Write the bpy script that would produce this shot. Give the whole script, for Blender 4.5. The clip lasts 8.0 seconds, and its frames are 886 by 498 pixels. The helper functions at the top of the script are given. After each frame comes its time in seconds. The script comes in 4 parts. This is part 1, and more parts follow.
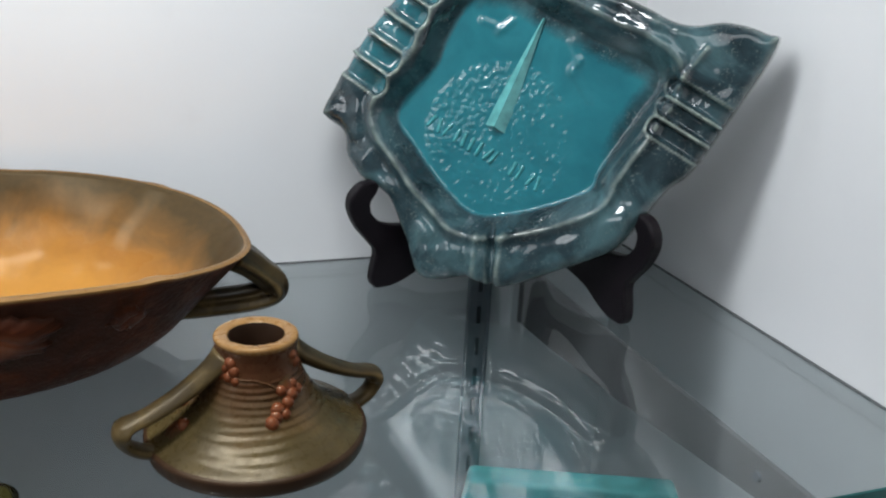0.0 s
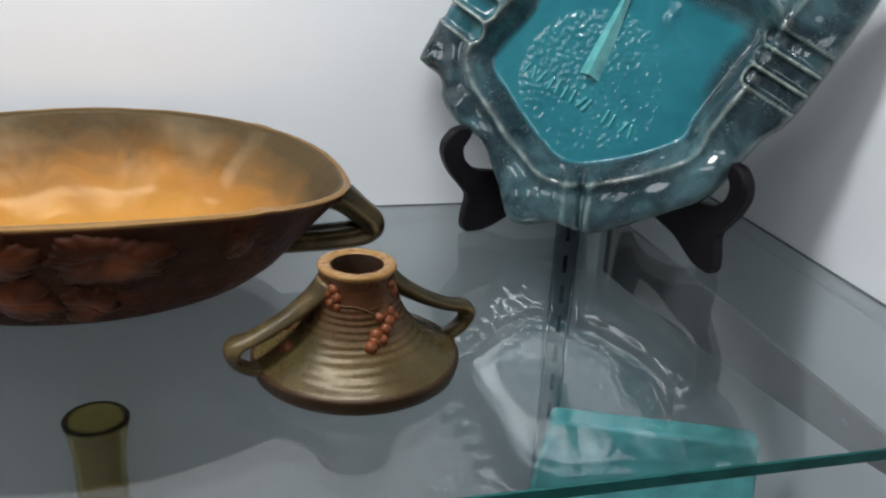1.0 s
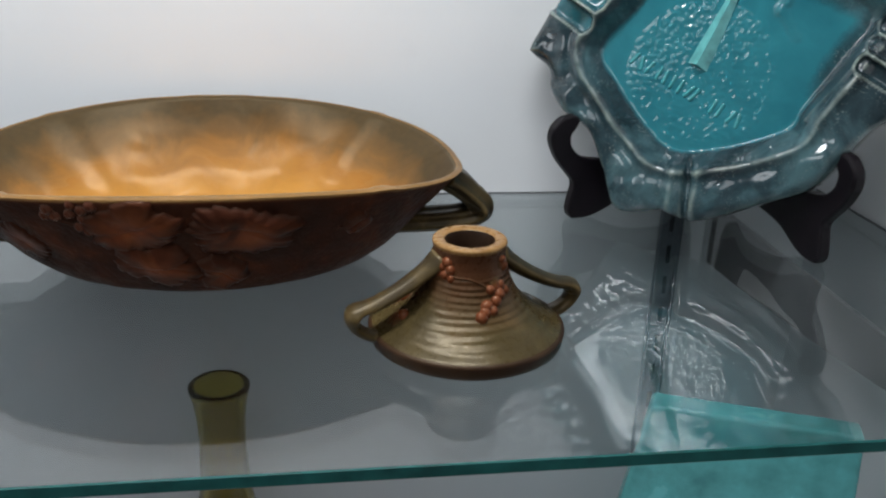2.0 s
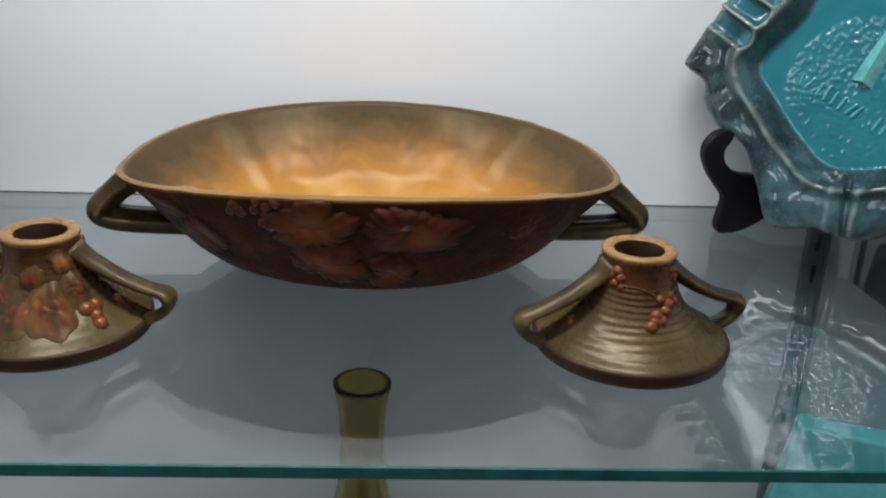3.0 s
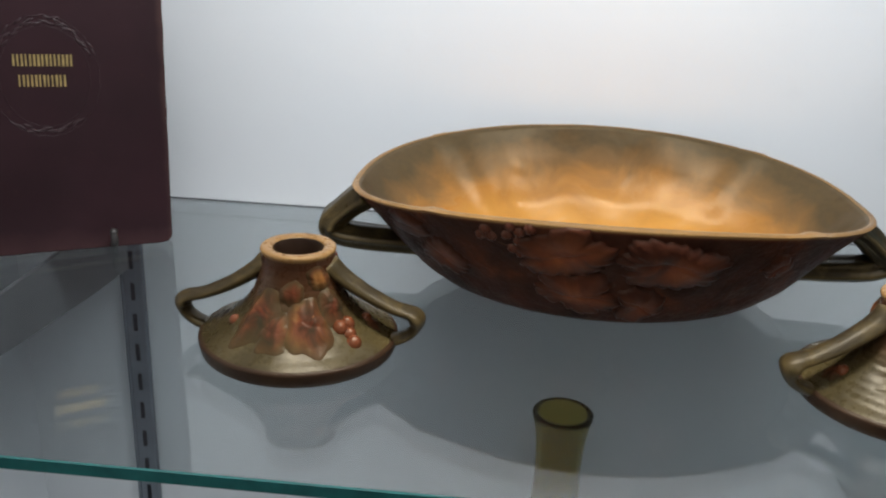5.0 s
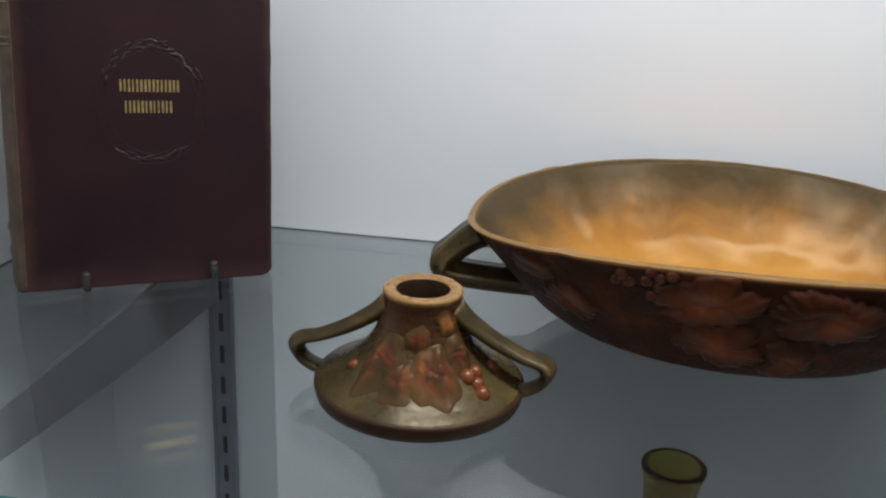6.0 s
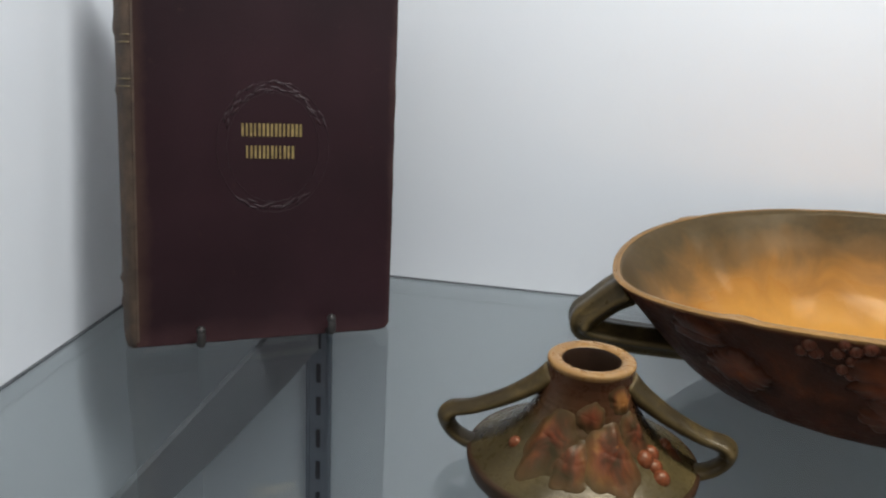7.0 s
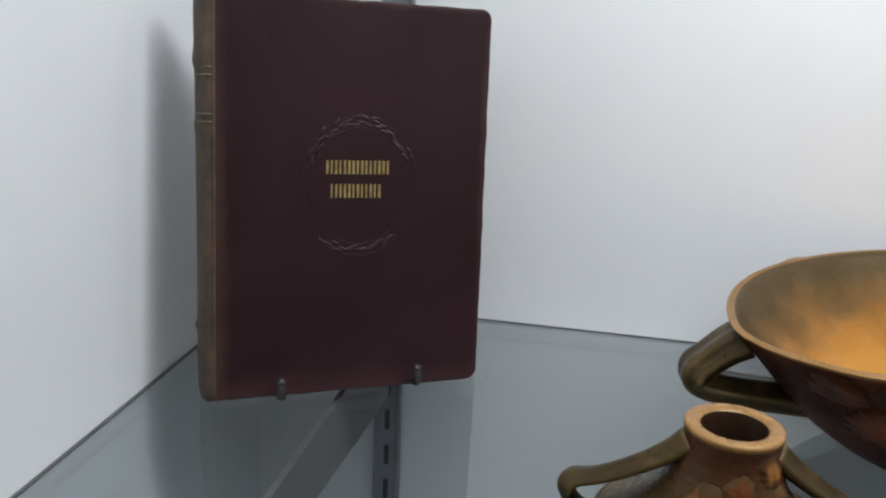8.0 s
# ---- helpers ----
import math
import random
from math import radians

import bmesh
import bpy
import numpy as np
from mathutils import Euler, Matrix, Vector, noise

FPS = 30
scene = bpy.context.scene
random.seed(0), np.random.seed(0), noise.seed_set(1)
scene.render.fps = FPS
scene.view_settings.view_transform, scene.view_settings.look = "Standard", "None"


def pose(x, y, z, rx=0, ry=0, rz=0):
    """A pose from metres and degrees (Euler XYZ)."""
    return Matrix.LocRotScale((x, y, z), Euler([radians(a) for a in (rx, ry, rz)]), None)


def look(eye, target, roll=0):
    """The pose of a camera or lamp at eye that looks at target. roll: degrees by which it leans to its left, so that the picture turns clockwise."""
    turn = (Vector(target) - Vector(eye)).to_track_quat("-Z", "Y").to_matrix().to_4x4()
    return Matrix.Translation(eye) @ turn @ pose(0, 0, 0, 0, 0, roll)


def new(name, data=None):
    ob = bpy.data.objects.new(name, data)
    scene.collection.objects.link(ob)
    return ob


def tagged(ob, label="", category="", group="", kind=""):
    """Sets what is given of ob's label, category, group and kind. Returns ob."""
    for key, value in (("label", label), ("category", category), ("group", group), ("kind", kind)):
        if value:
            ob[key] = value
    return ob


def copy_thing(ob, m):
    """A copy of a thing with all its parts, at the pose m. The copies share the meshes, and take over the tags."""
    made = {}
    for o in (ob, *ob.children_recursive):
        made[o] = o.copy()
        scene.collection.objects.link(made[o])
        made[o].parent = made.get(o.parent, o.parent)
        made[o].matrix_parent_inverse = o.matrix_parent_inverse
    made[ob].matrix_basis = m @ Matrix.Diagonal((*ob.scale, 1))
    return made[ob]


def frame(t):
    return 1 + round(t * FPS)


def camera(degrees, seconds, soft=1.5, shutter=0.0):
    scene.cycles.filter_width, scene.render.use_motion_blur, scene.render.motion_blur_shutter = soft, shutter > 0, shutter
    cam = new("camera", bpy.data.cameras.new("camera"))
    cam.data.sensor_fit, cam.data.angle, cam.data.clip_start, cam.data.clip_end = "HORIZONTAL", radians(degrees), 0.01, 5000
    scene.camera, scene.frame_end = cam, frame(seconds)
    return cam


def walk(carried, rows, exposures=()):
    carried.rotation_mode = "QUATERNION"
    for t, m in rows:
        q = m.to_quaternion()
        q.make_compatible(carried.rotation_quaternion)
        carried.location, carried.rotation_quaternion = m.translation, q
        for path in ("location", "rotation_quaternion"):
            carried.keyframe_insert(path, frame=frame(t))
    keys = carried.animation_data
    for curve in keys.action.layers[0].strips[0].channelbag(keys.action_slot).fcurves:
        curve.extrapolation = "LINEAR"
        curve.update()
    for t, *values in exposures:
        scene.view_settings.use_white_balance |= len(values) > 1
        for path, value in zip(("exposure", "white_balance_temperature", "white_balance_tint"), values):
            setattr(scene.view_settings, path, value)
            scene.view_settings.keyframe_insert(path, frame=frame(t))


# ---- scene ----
# ---- camera: seconds, eye, yaw to the left, pitch, roll ----
cam = camera(52.39, 8.0, soft=2.2)
PATH = [
    (0.0, -0.0240, 0.0185, 0.2108, -20.42, -18.87, 3.22),
    (0.5, -0.0261, 0.0145, 0.2069, -18.04, -20.26, 2.92),
    (1.0, -0.0352, 0.0042, 0.2050, -15.19, -21.57, 3.08),
    (1.2, -0.0393, -0.0016, 0.2028, -13.94, -21.59, 2.90),
    (2.3, -0.0557, -0.0220, 0.2009, -6.97, -21.57, 2.12),
    (2.5, -0.0661, -0.0234, 0.2004, -6.00, -21.37, 2.40),
    (3.0, -0.0864, -0.0242, 0.2006, -2.66, -21.16, 2.10),
    (3.5, -0.1060, -0.0231, 0.2021, -0.23, -20.94, 1.88),
    (4.0, -0.1241, -0.0198, 0.2018, 1.11, -20.82, 2.19),
    (4.2, -0.1315, -0.0206, 0.2018, 1.60, -20.79, 2.34),
    (5.3, -0.1688, -0.0063, 0.1975, 5.41, -20.10, 2.67),
    (5.5, -0.1756, -0.0027, 0.1977, 6.08, -19.92, 2.72),
    (6.0, -0.2016, 0.0136, 0.1957, 7.36, -19.05, 2.85),
    (6.5, -0.2335, 0.0318, 0.1949, 8.36, -18.31, 3.03),
    (7.0, -0.2646, 0.0407, 0.1973, 9.17, -17.51, 2.93),
    (7.5, -0.2901, 0.0544, 0.1952, 9.56, -16.92, 2.87),
    (8.0, -0.3105, 0.0677, 0.1972, 10.18, -16.25, 2.67),
]


def aim(x, y, z, yaw, pitch, roll):
    yaw, pitch = radians(yaw), radians(pitch)
    ahead = Vector((-math.sin(yaw) * math.cos(pitch), math.cos(yaw) * math.cos(pitch), math.sin(pitch)))
    return look((x, y, z), Vector((x, y, z)) + ahead, roll)


walk(cam, [(r[0], aim(*r[1:])) for r in PATH], exposures=[(0.0, -0.05), (1.0, -0.04), (2.5, -0.14), (3.2, -0.03), (4.5, 0.02), (5.5, 0.10), (6.0, -0.20), (6.6, -0.15), (7.2, -0.09), (8.0, -0.12)])

# ---- light ----
world = bpy.data.worlds.new("world")
scene.world = world
world.use_nodes = True
world.node_tree.nodes["Background"].inputs["Color"].default_value = (0.75, 0.8, 0.85, 1)
world.node_tree.nodes["Background"].inputs["Strength"].default_value = 0.3


def area_lamp(name, m, sx, sy, watts, colour):
    data = bpy.data.lights.new(name, "AREA")
    data.shape, data.size, data.size_y, data.energy, data.color = "RECTANGLE", sx, sy, watts, colour
    ob = new(name, data)
    ob.matrix_world = m
    return ob


# strip lamp under the top of the case
area_lamp("strip_lamp", look((-0.12, 0.350, 0.480), (-0.12, 0.370, 0.0)), 0.46, 0.09, 3.4, (0.925, 0.970, 1.0))
# added fill high in the shop, source unseen; it lifts the shaded fronts
area_lamp("ceiling_lamp", look((-0.25, -0.50, 1.06), (-0.10, 0.45, 0.0)), 1.2, 0.6, 5.0, (0.93, 0.96, 1.0))
# added side light, source unseen; it puts sheen on the dish
area_lamp("window_light", look((-1.26, -0.20, 0.64), (0.1, 0.40, 0.05)), 0.45, 0.45, 2.6, (0.92, 0.96, 1.0))

# ---- materials ----
def node_mat(name):
    m = bpy.data.materials.new(name)
    m.use_nodes = True
    return m, m.node_tree.nodes, m.node_tree.links, m.node_tree.nodes["Principled BSDF"]


def mix(nodes, links, fac, a, b, mode="MIX"):
    n = nodes.new("ShaderNodeMix")
    n.data_type, n.blend_type = "RGBA", mode
    for sock, v in ((n.inputs["Factor"], fac), (n.inputs[6], a), (n.inputs[7], b)):
        if isinstance(v, (int, float)):
            sock.default_value = v
        elif isinstance(v, tuple):
            sock.default_value = (*v, 1)
        else:
            links.new(v, sock)
    return n.outputs[2]


def ramp(nodes, links, fac, stops):
    n = nodes.new("ShaderNodeValToRGB")
    while len(n.color_ramp.elements) < len(stops):
        n.color_ramp.elements.new(0.5)
    for e, (p, c) in zip(n.color_ramp.elements, stops):
        e.position = p
        e.color = (*c, 1) if isinstance(c, tuple) else (c, c, c, 1)
    links.new(fac, n.inputs["Fac"])
    return n.outputs["Color"]


def noise_tex(nodes, links, scale, detail=4.0, rough=0.55, vec=None, distort=0.0):
    n = nodes.new("ShaderNodeTexNoise")
    n.inputs["Scale"].default_value, n.inputs["Detail"].default_value = scale, detail
    n.inputs["Roughness"].default_value, n.inputs["Distortion"].default_value = rough, distort
    if vec is None:
        vec = nodes.new("ShaderNodeTexCoord").outputs["Object"]
    links.new(vec, n.inputs["Vector"])
    return n.outputs["Fac"]


def bump(nodes, links, bsdf, height, strength, distance):
    n = nodes.new("ShaderNodeBump")
    n.inputs["Strength"].default_value, n.inputs["Distance"].default_value = strength, distance
    links.new(height, n.inputs["Height"])
    links.new(n.outputs["Normal"], bsdf.inputs["Normal"])
    links.new(n.outputs["Normal"], bsdf.inputs["Coat Normal"])


def math_node(nodes, links, op, a, b=None):
    n = nodes.new("ShaderNodeMath")
    n.operation = op
    for sock, v in zip(n.inputs, (a, b)):
        if v is None:
            continue
        if isinstance(v, (int, float)):
            sock.default_value = v
        else:
            links.new(v, sock)
    return n.outputs[0]


def split_xyz(nodes, links, vec=None):
    n = nodes.new("ShaderNodeSeparateXYZ")
    links.new(vec or nodes.new("ShaderNodeTexCoord").outputs["Object"], n.inputs[0])
    return n.outputs


def plain(name, base, rough=0.5, vary=0.25, scale=60.0, relief=0.2, deep=0.0004, metal=0.0, coat=0.0, fine=900.0):
    """A surface with blotches and a fine grain."""
    m, nodes, links, b = node_mat(name)
    big = noise_tex(nodes, links, scale)
    small = noise_tex(nodes, links, fine, 2.0)
    dark = tuple(c * (1 - vary) for c in base)
    light = tuple(min(1, c * (1 + vary)) for c in base)
    col = mix(nodes, links, ramp(nodes, links, big, [(0.3, 0.0), (0.7, 1.0)]), dark, light)
    links.new(col, b.inputs["Base Color"])
    links.new(ramp(nodes, links, big, [(0.3, max(0.02, rough - 0.08)), (0.7, min(1, rough + 0.08))]), b.inputs["Roughness"])
    b.inputs["Metallic"].default_value = metal
    b.inputs["Coat Weight"].default_value = coat
    b.inputs["Coat Roughness"].default_value = 0.08
    bump(nodes, links, b, small, relief, deep)
    return m


def wall_paint():
    m, nodes, links, b = node_mat("white_case_paint")
    big = noise_tex(nodes, links, 3.0, 5.0)
    small = noise_tex(nodes, links, 700.0, 2.0)
    smudge = noise_tex(nodes, links, 22.0, 6.0, 0.65)
    col = mix(nodes, links, ramp(nodes, links, big, [(0.35, 0.0), (0.65, 1.0)]), (0.70, 0.71, 0.73), (0.76, 0.765, 0.77))
    col = mix(nodes, links, ramp(nodes, links, smudge, [(0.60, 0.0), (0.80, 0.35)]), col, (0.66, 0.665, 0.68))
    links.new(col, b.inputs["Base Color"])
    b.inputs["Roughness"].default_value = 0.55
    bump(nodes, links, b, small, 0.12, 0.0003)
    return m


def glass_mat(name, tint, rough=0.0, ior=1.5):
    m, nodes, links, b = node_mat(name)
    b.inputs["Base Color"].default_value = (*tint, 1)
    b.inputs["Transmission Weight"].default_value = 1.0
    b.inputs["IOR"].default_value = ior
    b.inputs["Roughness"].default_value = rough
    return m


def sheet_glass(name, tint, gloss):
    """Pane of a glass sheet: it lets tinted light straight through; gloss: the mirror sheen of its face."""
    m, nodes, links, b = node_mat(name)
    nodes.remove(b)
    t = nodes.new("ShaderNodeBsdfTransparent")
    t.inputs["Color"].default_value = (*tint, 1)
    end = nodes["Material Output"].inputs["Surface"]
    g = nodes.new("ShaderNodeBsdfGlossy")
    g.inputs["Roughness"].default_value = 0.0
    w = nodes.new("ShaderNodeLayerWeight")
    w.inputs["Blend"].default_value = 0.5
    slant = math_node(nodes, links, "POWER", w.outputs["Facing"], 4.0)
    sheen = math_node(nodes, links, "ADD", math_node(nodes, links, "MULTIPLY", slant, 1 - gloss), gloss)
    x = nodes.new("ShaderNodeMixShader")
    links.new(sheen, x.inputs["Fac"])
    links.new(t.outputs["BSDF"], x.inputs[1])
    links.new(g.outputs["BSDF"], x.inputs[2])
    links.new(x.outputs["Shader"], end)
    return m


def bowl_inside():
    """Golden orange glaze in the well, olive grey towards the rim and the ends."""
    m, nodes, links, b = node_mat("bowl_inside_glaze")
    x, y, z = split_xyz(nodes, links)
    n1 = noise_tex(nodes, links, 26.0, 4.0, 0.6, None, 0.6)
    n2 = noise_tex(nodes, links, 260.0, 3.0)
    hgt = math_node(nodes, links, "MULTIPLY", z, 14.5)
    end = math_node(nodes, links, "MULTIPLY", math_node(nodes, links, "POWER", math_node(nodes, links, "ABSOLUTE", math_node(nodes, links, "MULTIPLY", x, 7.2)), 2.5), 0.36)
    f = math_node(nodes, links, "ADD", hgt, end)
    f = math_node(nodes, links, "ADD", f, math_node(nodes, links, "MULTIPLY", math_node(nodes, links, "SUBTRACT", n1, 0.5), 0.55))
    col = ramp(nodes, links, f, [(0.30, (0.52, 0.242, 0.048)), (0.54, (0.37, 0.160, 0.034)), (0.76, (0.140, 0.070, 0.023)), (0.98, (0.042, 0.029, 0.014))])
    col = mix(nodes, links, math_node(nodes, links, "MULTIPLY", n2, 0.22), col, (0.22, 0.13, 0.045))
    links.new(col, b.inputs["Base Color"])
    matt = math_node(nodes, links, "ADD", f, math_node(nodes, links, "MULTIPLY", math_node(nodes, links, "SUBTRACT", n1, 0.5), 0.6))
    links.new(ramp(nodes, links, matt, [(0.40, 0.23), (0.62, 0.30), (0.85, 0.42)]), b.inputs["Roughness"])
    b.inputs["Specular IOR Level"].default_value = 0.24
    b.inputs["Specular Tint"].default_value = (1.0, 0.80, 0.55, 1)
    bump(nodes, links, b, noise_tex(nodes, links, 32.0, 1.5, 0.5, None, 0.5), 0.42, 0.005)
    return m


def brown_glaze(name, dark, mid, light, scale=22.0, rough=0.33, worn=0.5, neck=None, gloss=0.4, lumps=0.0):
    """Matt brown glaze that runs from dark to a rusty tone in patches, worn lighter on sharp edges."""
    m, nodes, links, b = node_mat(name)
    n1 = noise_tex(nodes, links, scale, 5.0, 0.6, None, 0.4)
    n2 = noise_tex(nodes, links, 330.0, 3.0)
    col = ramp(nodes, links, n1, [(0.32, dark), (0.55, mid), (0.74, light)])
    col = mix(nodes, links, math_node(nodes, links, "MULTIPLY", n2, 0.4), col, dark)
    geo = nodes.new("ShaderNodeNewGeometry")
    edge = ramp(nodes, links, geo.outputs["Pointiness"], [(0.52, 0.0), (0.62, worn)])
    col = mix(nodes, links, edge, col, tuple(min(1, c * 2.0 + 0.01) for c in light))
    if neck:
        x, y, z = split_xyz(nodes, links)
        g = math_node(nodes, links, "ADD", math_node(nodes, links, "MULTIPLY", z, 27.0), math_node(nodes, links, "SUBTRACT", n1, 0.9))
        col = mix(nodes, links, ramp(nodes, links, g, [(0.1, 0.0), (0.65, 0.9)]), col, neck)
    b.inputs["Specular IOR Level"].default_value = gloss
    b.inputs["Specular Tint"].default_value = (1.0, 0.84, 0.62, 1)
    links.new(col, b.inputs["Base Color"])
    links.new(ramp(nodes, links, n2, [(0.3, rough - 0.07), (0.7, rough + 0.1)]), b.inputs["Roughness"])
    bump(nodes, links, b, mix(nodes, links, 0.5, n2, n1), 0.3 + lumps, 0.0007 + 0.003 * lumps)
    return m


def leaf_glaze(name, ground, stops, scale, keep, rough=0.36, gloss=0.28, runs=1.0):
    """Glaze brushed over a moulded leaf: it runs out into the ground glaze along the leaf's edge, where V rises to 1."""
    m, nodes, links, b = node_mat(name)
    at = nodes.new("ShaderNodeMapping")
    at.inputs["Scale"].default_value = (1, 1, runs)
    links.new(nodes.new("ShaderNodeTexCoord").outputs["Object"], at.inputs["Vector"])
    n1 = noise_tex(nodes, links, scale, 3.0, 0.55, at.outputs["Vector"], 0.8)
    n2 = noise_tex(nodes, links, 420.0, 3.0)
    pick = nodes.new("ShaderNodeObjectInfo").outputs["Random"]
    f = math_node(nodes, links, "ADD", math_node(nodes, links, "MULTIPLY", pick, 0.16), math_node(nodes, links, "MULTIPLY", n1, 0.90))
    col = ramp(nodes, links, f, stops)
    col = mix(nodes, links, math_node(nodes, links, "MULTIPLY", n2, 0.3), col, ground)
    u, v, w = split_xyz(nodes, links, nodes.new("ShaderNodeTexCoord").outputs["UV"])
    across = math_node(nodes, links, "ABSOLUTE", math_node(nodes, links, "SUBTRACT", math_node(nodes, links, "MULTIPLY", v, 2.0), 1.0))
    worn = math_node(nodes, links, "ADD", across, math_node(nodes, links, "MULTIPLY", math_node(nodes, links, "SUBTRACT", n1, 0.5), 0.9))
    col = mix(nodes, links, ramp(nodes, links, worn, [(keep, 0.0), (1.0, 0.95)]), col, ground)
    geo = nodes.new("ShaderNodeNewGeometry")
    # lighter ridges: wear, with the highlights of the tips painted in
    col = mix(nodes, links, ramp(nodes, links, geo.outputs["Pointiness"], [(0.56, 0.0), (0.68, 0.35)]), col, stops[-1][1])
    # hollows darken to the ground colour
    col = mix(nodes, links, ramp(nodes, links, geo.outputs["Pointiness"], [(0.40, 0.7), (0.48, 0.0)]), col, ground)
    links.new(col, b.inputs["Base Color"])
    b.inputs["Roughness"].default_value = rough
    b.inputs["Specular IOR Level"].default_value = gloss
    b.inputs["Specular Tint"].default_value = (1.0, 0.84, 0.62, 1)
    bump(nodes, links, b, mix(nodes, links, 0.3, n1, n2), 0.35, 0.0012)
    return m


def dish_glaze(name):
    """Slate glaze with dark clouds, pale specks and ridges paled for broken glaze and glints; it turns turquoise where
    it pooled in hollows.
    """
    m, nodes, links, b = node_mat(name)
    n1 = noise_tex(nodes, links, 24.0, 5.0, 0.6, None, 0.5)
    n2 = noise_tex(nodes, links, 800.0, 2.0, 0.7)
    n3 = noise_tex(nodes, links, 60.0, 3.0)
    n4 = noise_tex(nodes, links, 150.0, 4.0, 0.6)
    slate = ramp(nodes, links, n1, [(0.36, (0.010, 0.018, 0.023)), (0.50, (0.026, 0.052, 0.062)), (0.66, (0.066, 0.132, 0.146))])
    speck = math_node(nodes, links, "MULTIPLY", ramp(nodes, links, n2, [(0.58, 0.0), (0.68, 0.60)]), ramp(nodes, links, n3, [(0.42, 0.0), (0.62, 1.0)]))
    slate = mix(nodes, links, speck, slate, (0.21, 0.25, 0.23))
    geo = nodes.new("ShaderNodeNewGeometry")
    # pale ridges: thin broken glaze, and edge glints put into the colour
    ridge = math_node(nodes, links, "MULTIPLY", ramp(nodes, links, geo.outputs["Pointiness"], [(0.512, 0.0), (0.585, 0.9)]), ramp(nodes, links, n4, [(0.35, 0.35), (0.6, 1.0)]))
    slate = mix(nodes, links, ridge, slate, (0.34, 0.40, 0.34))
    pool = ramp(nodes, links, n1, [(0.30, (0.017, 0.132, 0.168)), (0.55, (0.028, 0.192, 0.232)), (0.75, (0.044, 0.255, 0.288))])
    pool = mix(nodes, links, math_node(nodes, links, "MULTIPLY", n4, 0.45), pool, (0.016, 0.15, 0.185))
    # raised spots of the pool paled the same way
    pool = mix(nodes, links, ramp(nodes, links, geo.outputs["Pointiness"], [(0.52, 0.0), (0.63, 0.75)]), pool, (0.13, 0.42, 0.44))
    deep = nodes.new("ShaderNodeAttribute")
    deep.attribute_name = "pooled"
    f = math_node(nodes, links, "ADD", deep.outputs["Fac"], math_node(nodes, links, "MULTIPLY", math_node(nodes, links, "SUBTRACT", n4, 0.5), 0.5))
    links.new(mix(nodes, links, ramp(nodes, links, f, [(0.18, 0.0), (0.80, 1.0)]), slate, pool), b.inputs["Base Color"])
    b.inputs["Roughness"].default_value = 0.10
    b.inputs["Coat Weight"].default_value = 0.6
    b.inputs["Coat Roughness"].default_value = 0.03
    bump(nodes, links, b, mix(nodes, links, 0.25, noise_tex(nodes, links, 60.0, 2.0), n4), 0.16, 0.0012)
    return m


def leather_mat(name, base, worn, wear_axis_u):
    """Old leather: dark and matt, rubbed brown along the spine side and the lower edge."""
    m, nodes, links, b = node_mat(name)
    x, y, z = split_xyz(nodes, links)
    n1 = noise_tex(nodes, links, 40.0, 6.0, 0.65)
    n2 = noise_tex(nodes, links, 1100.0, 3.0, 0.6)
    n3 = noise_tex(nodes, links, 9.0, 3.0)
    col = mix(nodes, links, ramp(nodes, links, n3, [(0.35, 0.0), (0.7, 1.0)]), tuple(c * 0.75 for c in base), tuple(c * 1.35 for c in base))
    f = math_node(nodes, links, "ADD", math_node(nodes, links, "MULTIPLY", math_node(nodes, links, "SUBTRACT", wear_axis_u, x), 70.0), math_node(nodes, links, "SUBTRACT", n1, 0.5))
    col = mix(nodes, links, ramp(nodes, links, f, [(0.0, 0.0), (0.9, 0.9)]), col, worn)
    g = math_node(nodes, links, "ADD", math_node(nodes, links, "MULTIPLY", math_node(nodes, links, "SUBTRACT", 0.012, z), 60.0), math_node(nodes, links, "SUBTRACT", n1, 0.5))
    col = mix(nodes, links, ramp(nodes, links, g, [(0.0, 0.0), (0.8, 0.6)]), col, (0.062, 0.026, 0.026))
    # rubbed fore edge, head and corners
    out = math_node(nodes, links, "MAXIMUM", math_node(nodes, links, "MULTIPLY", math_node(nodes, links, "SUBTRACT", x, 0.1375), 160.0), math_node(nodes, links, "MULTIPLY", math_node(nodes, links, "SUBTRACT", z, 0.1862), 200.0))
    out = math_node(nodes, links, "ADD", out, math_node(nodes, links, "MULTIPLY", math_node(nodes, links, "SUBTRACT", n1, 0.5), 1.6))
    col = mix(nodes, links, ramp(nodes, links, out, [(0.05, 0.0), (0.9, 0.7)]), col, (0.070, 0.036, 0.030))
    geo = nodes.new("ShaderNodeNewGeometry")
    col = mix(nodes, links, ramp(nodes, links, geo.outputs["Pointiness"], [(0.53, 0.0), (0.62, 0.5)]), col, worn)
    scuff = noise_tex(nodes, links, 150.0, 5.0, 0.7)
    col = mix(nodes, links, ramp(nodes, links, scuff, [(0.62, 0.0), (0.80, 0.35)]), col, worn)
    links.new(col, b.inputs["Base Color"])
    links.new(ramp(nodes, links, n1, [(0.3, 0.48), (0.7, 0.66)]), b.inputs["Roughness"])
    b.inputs["Specular IOR Level"].default_value = 0.19
    bump(nodes, links, b, n2, 0.35, 0.0004)
    return m


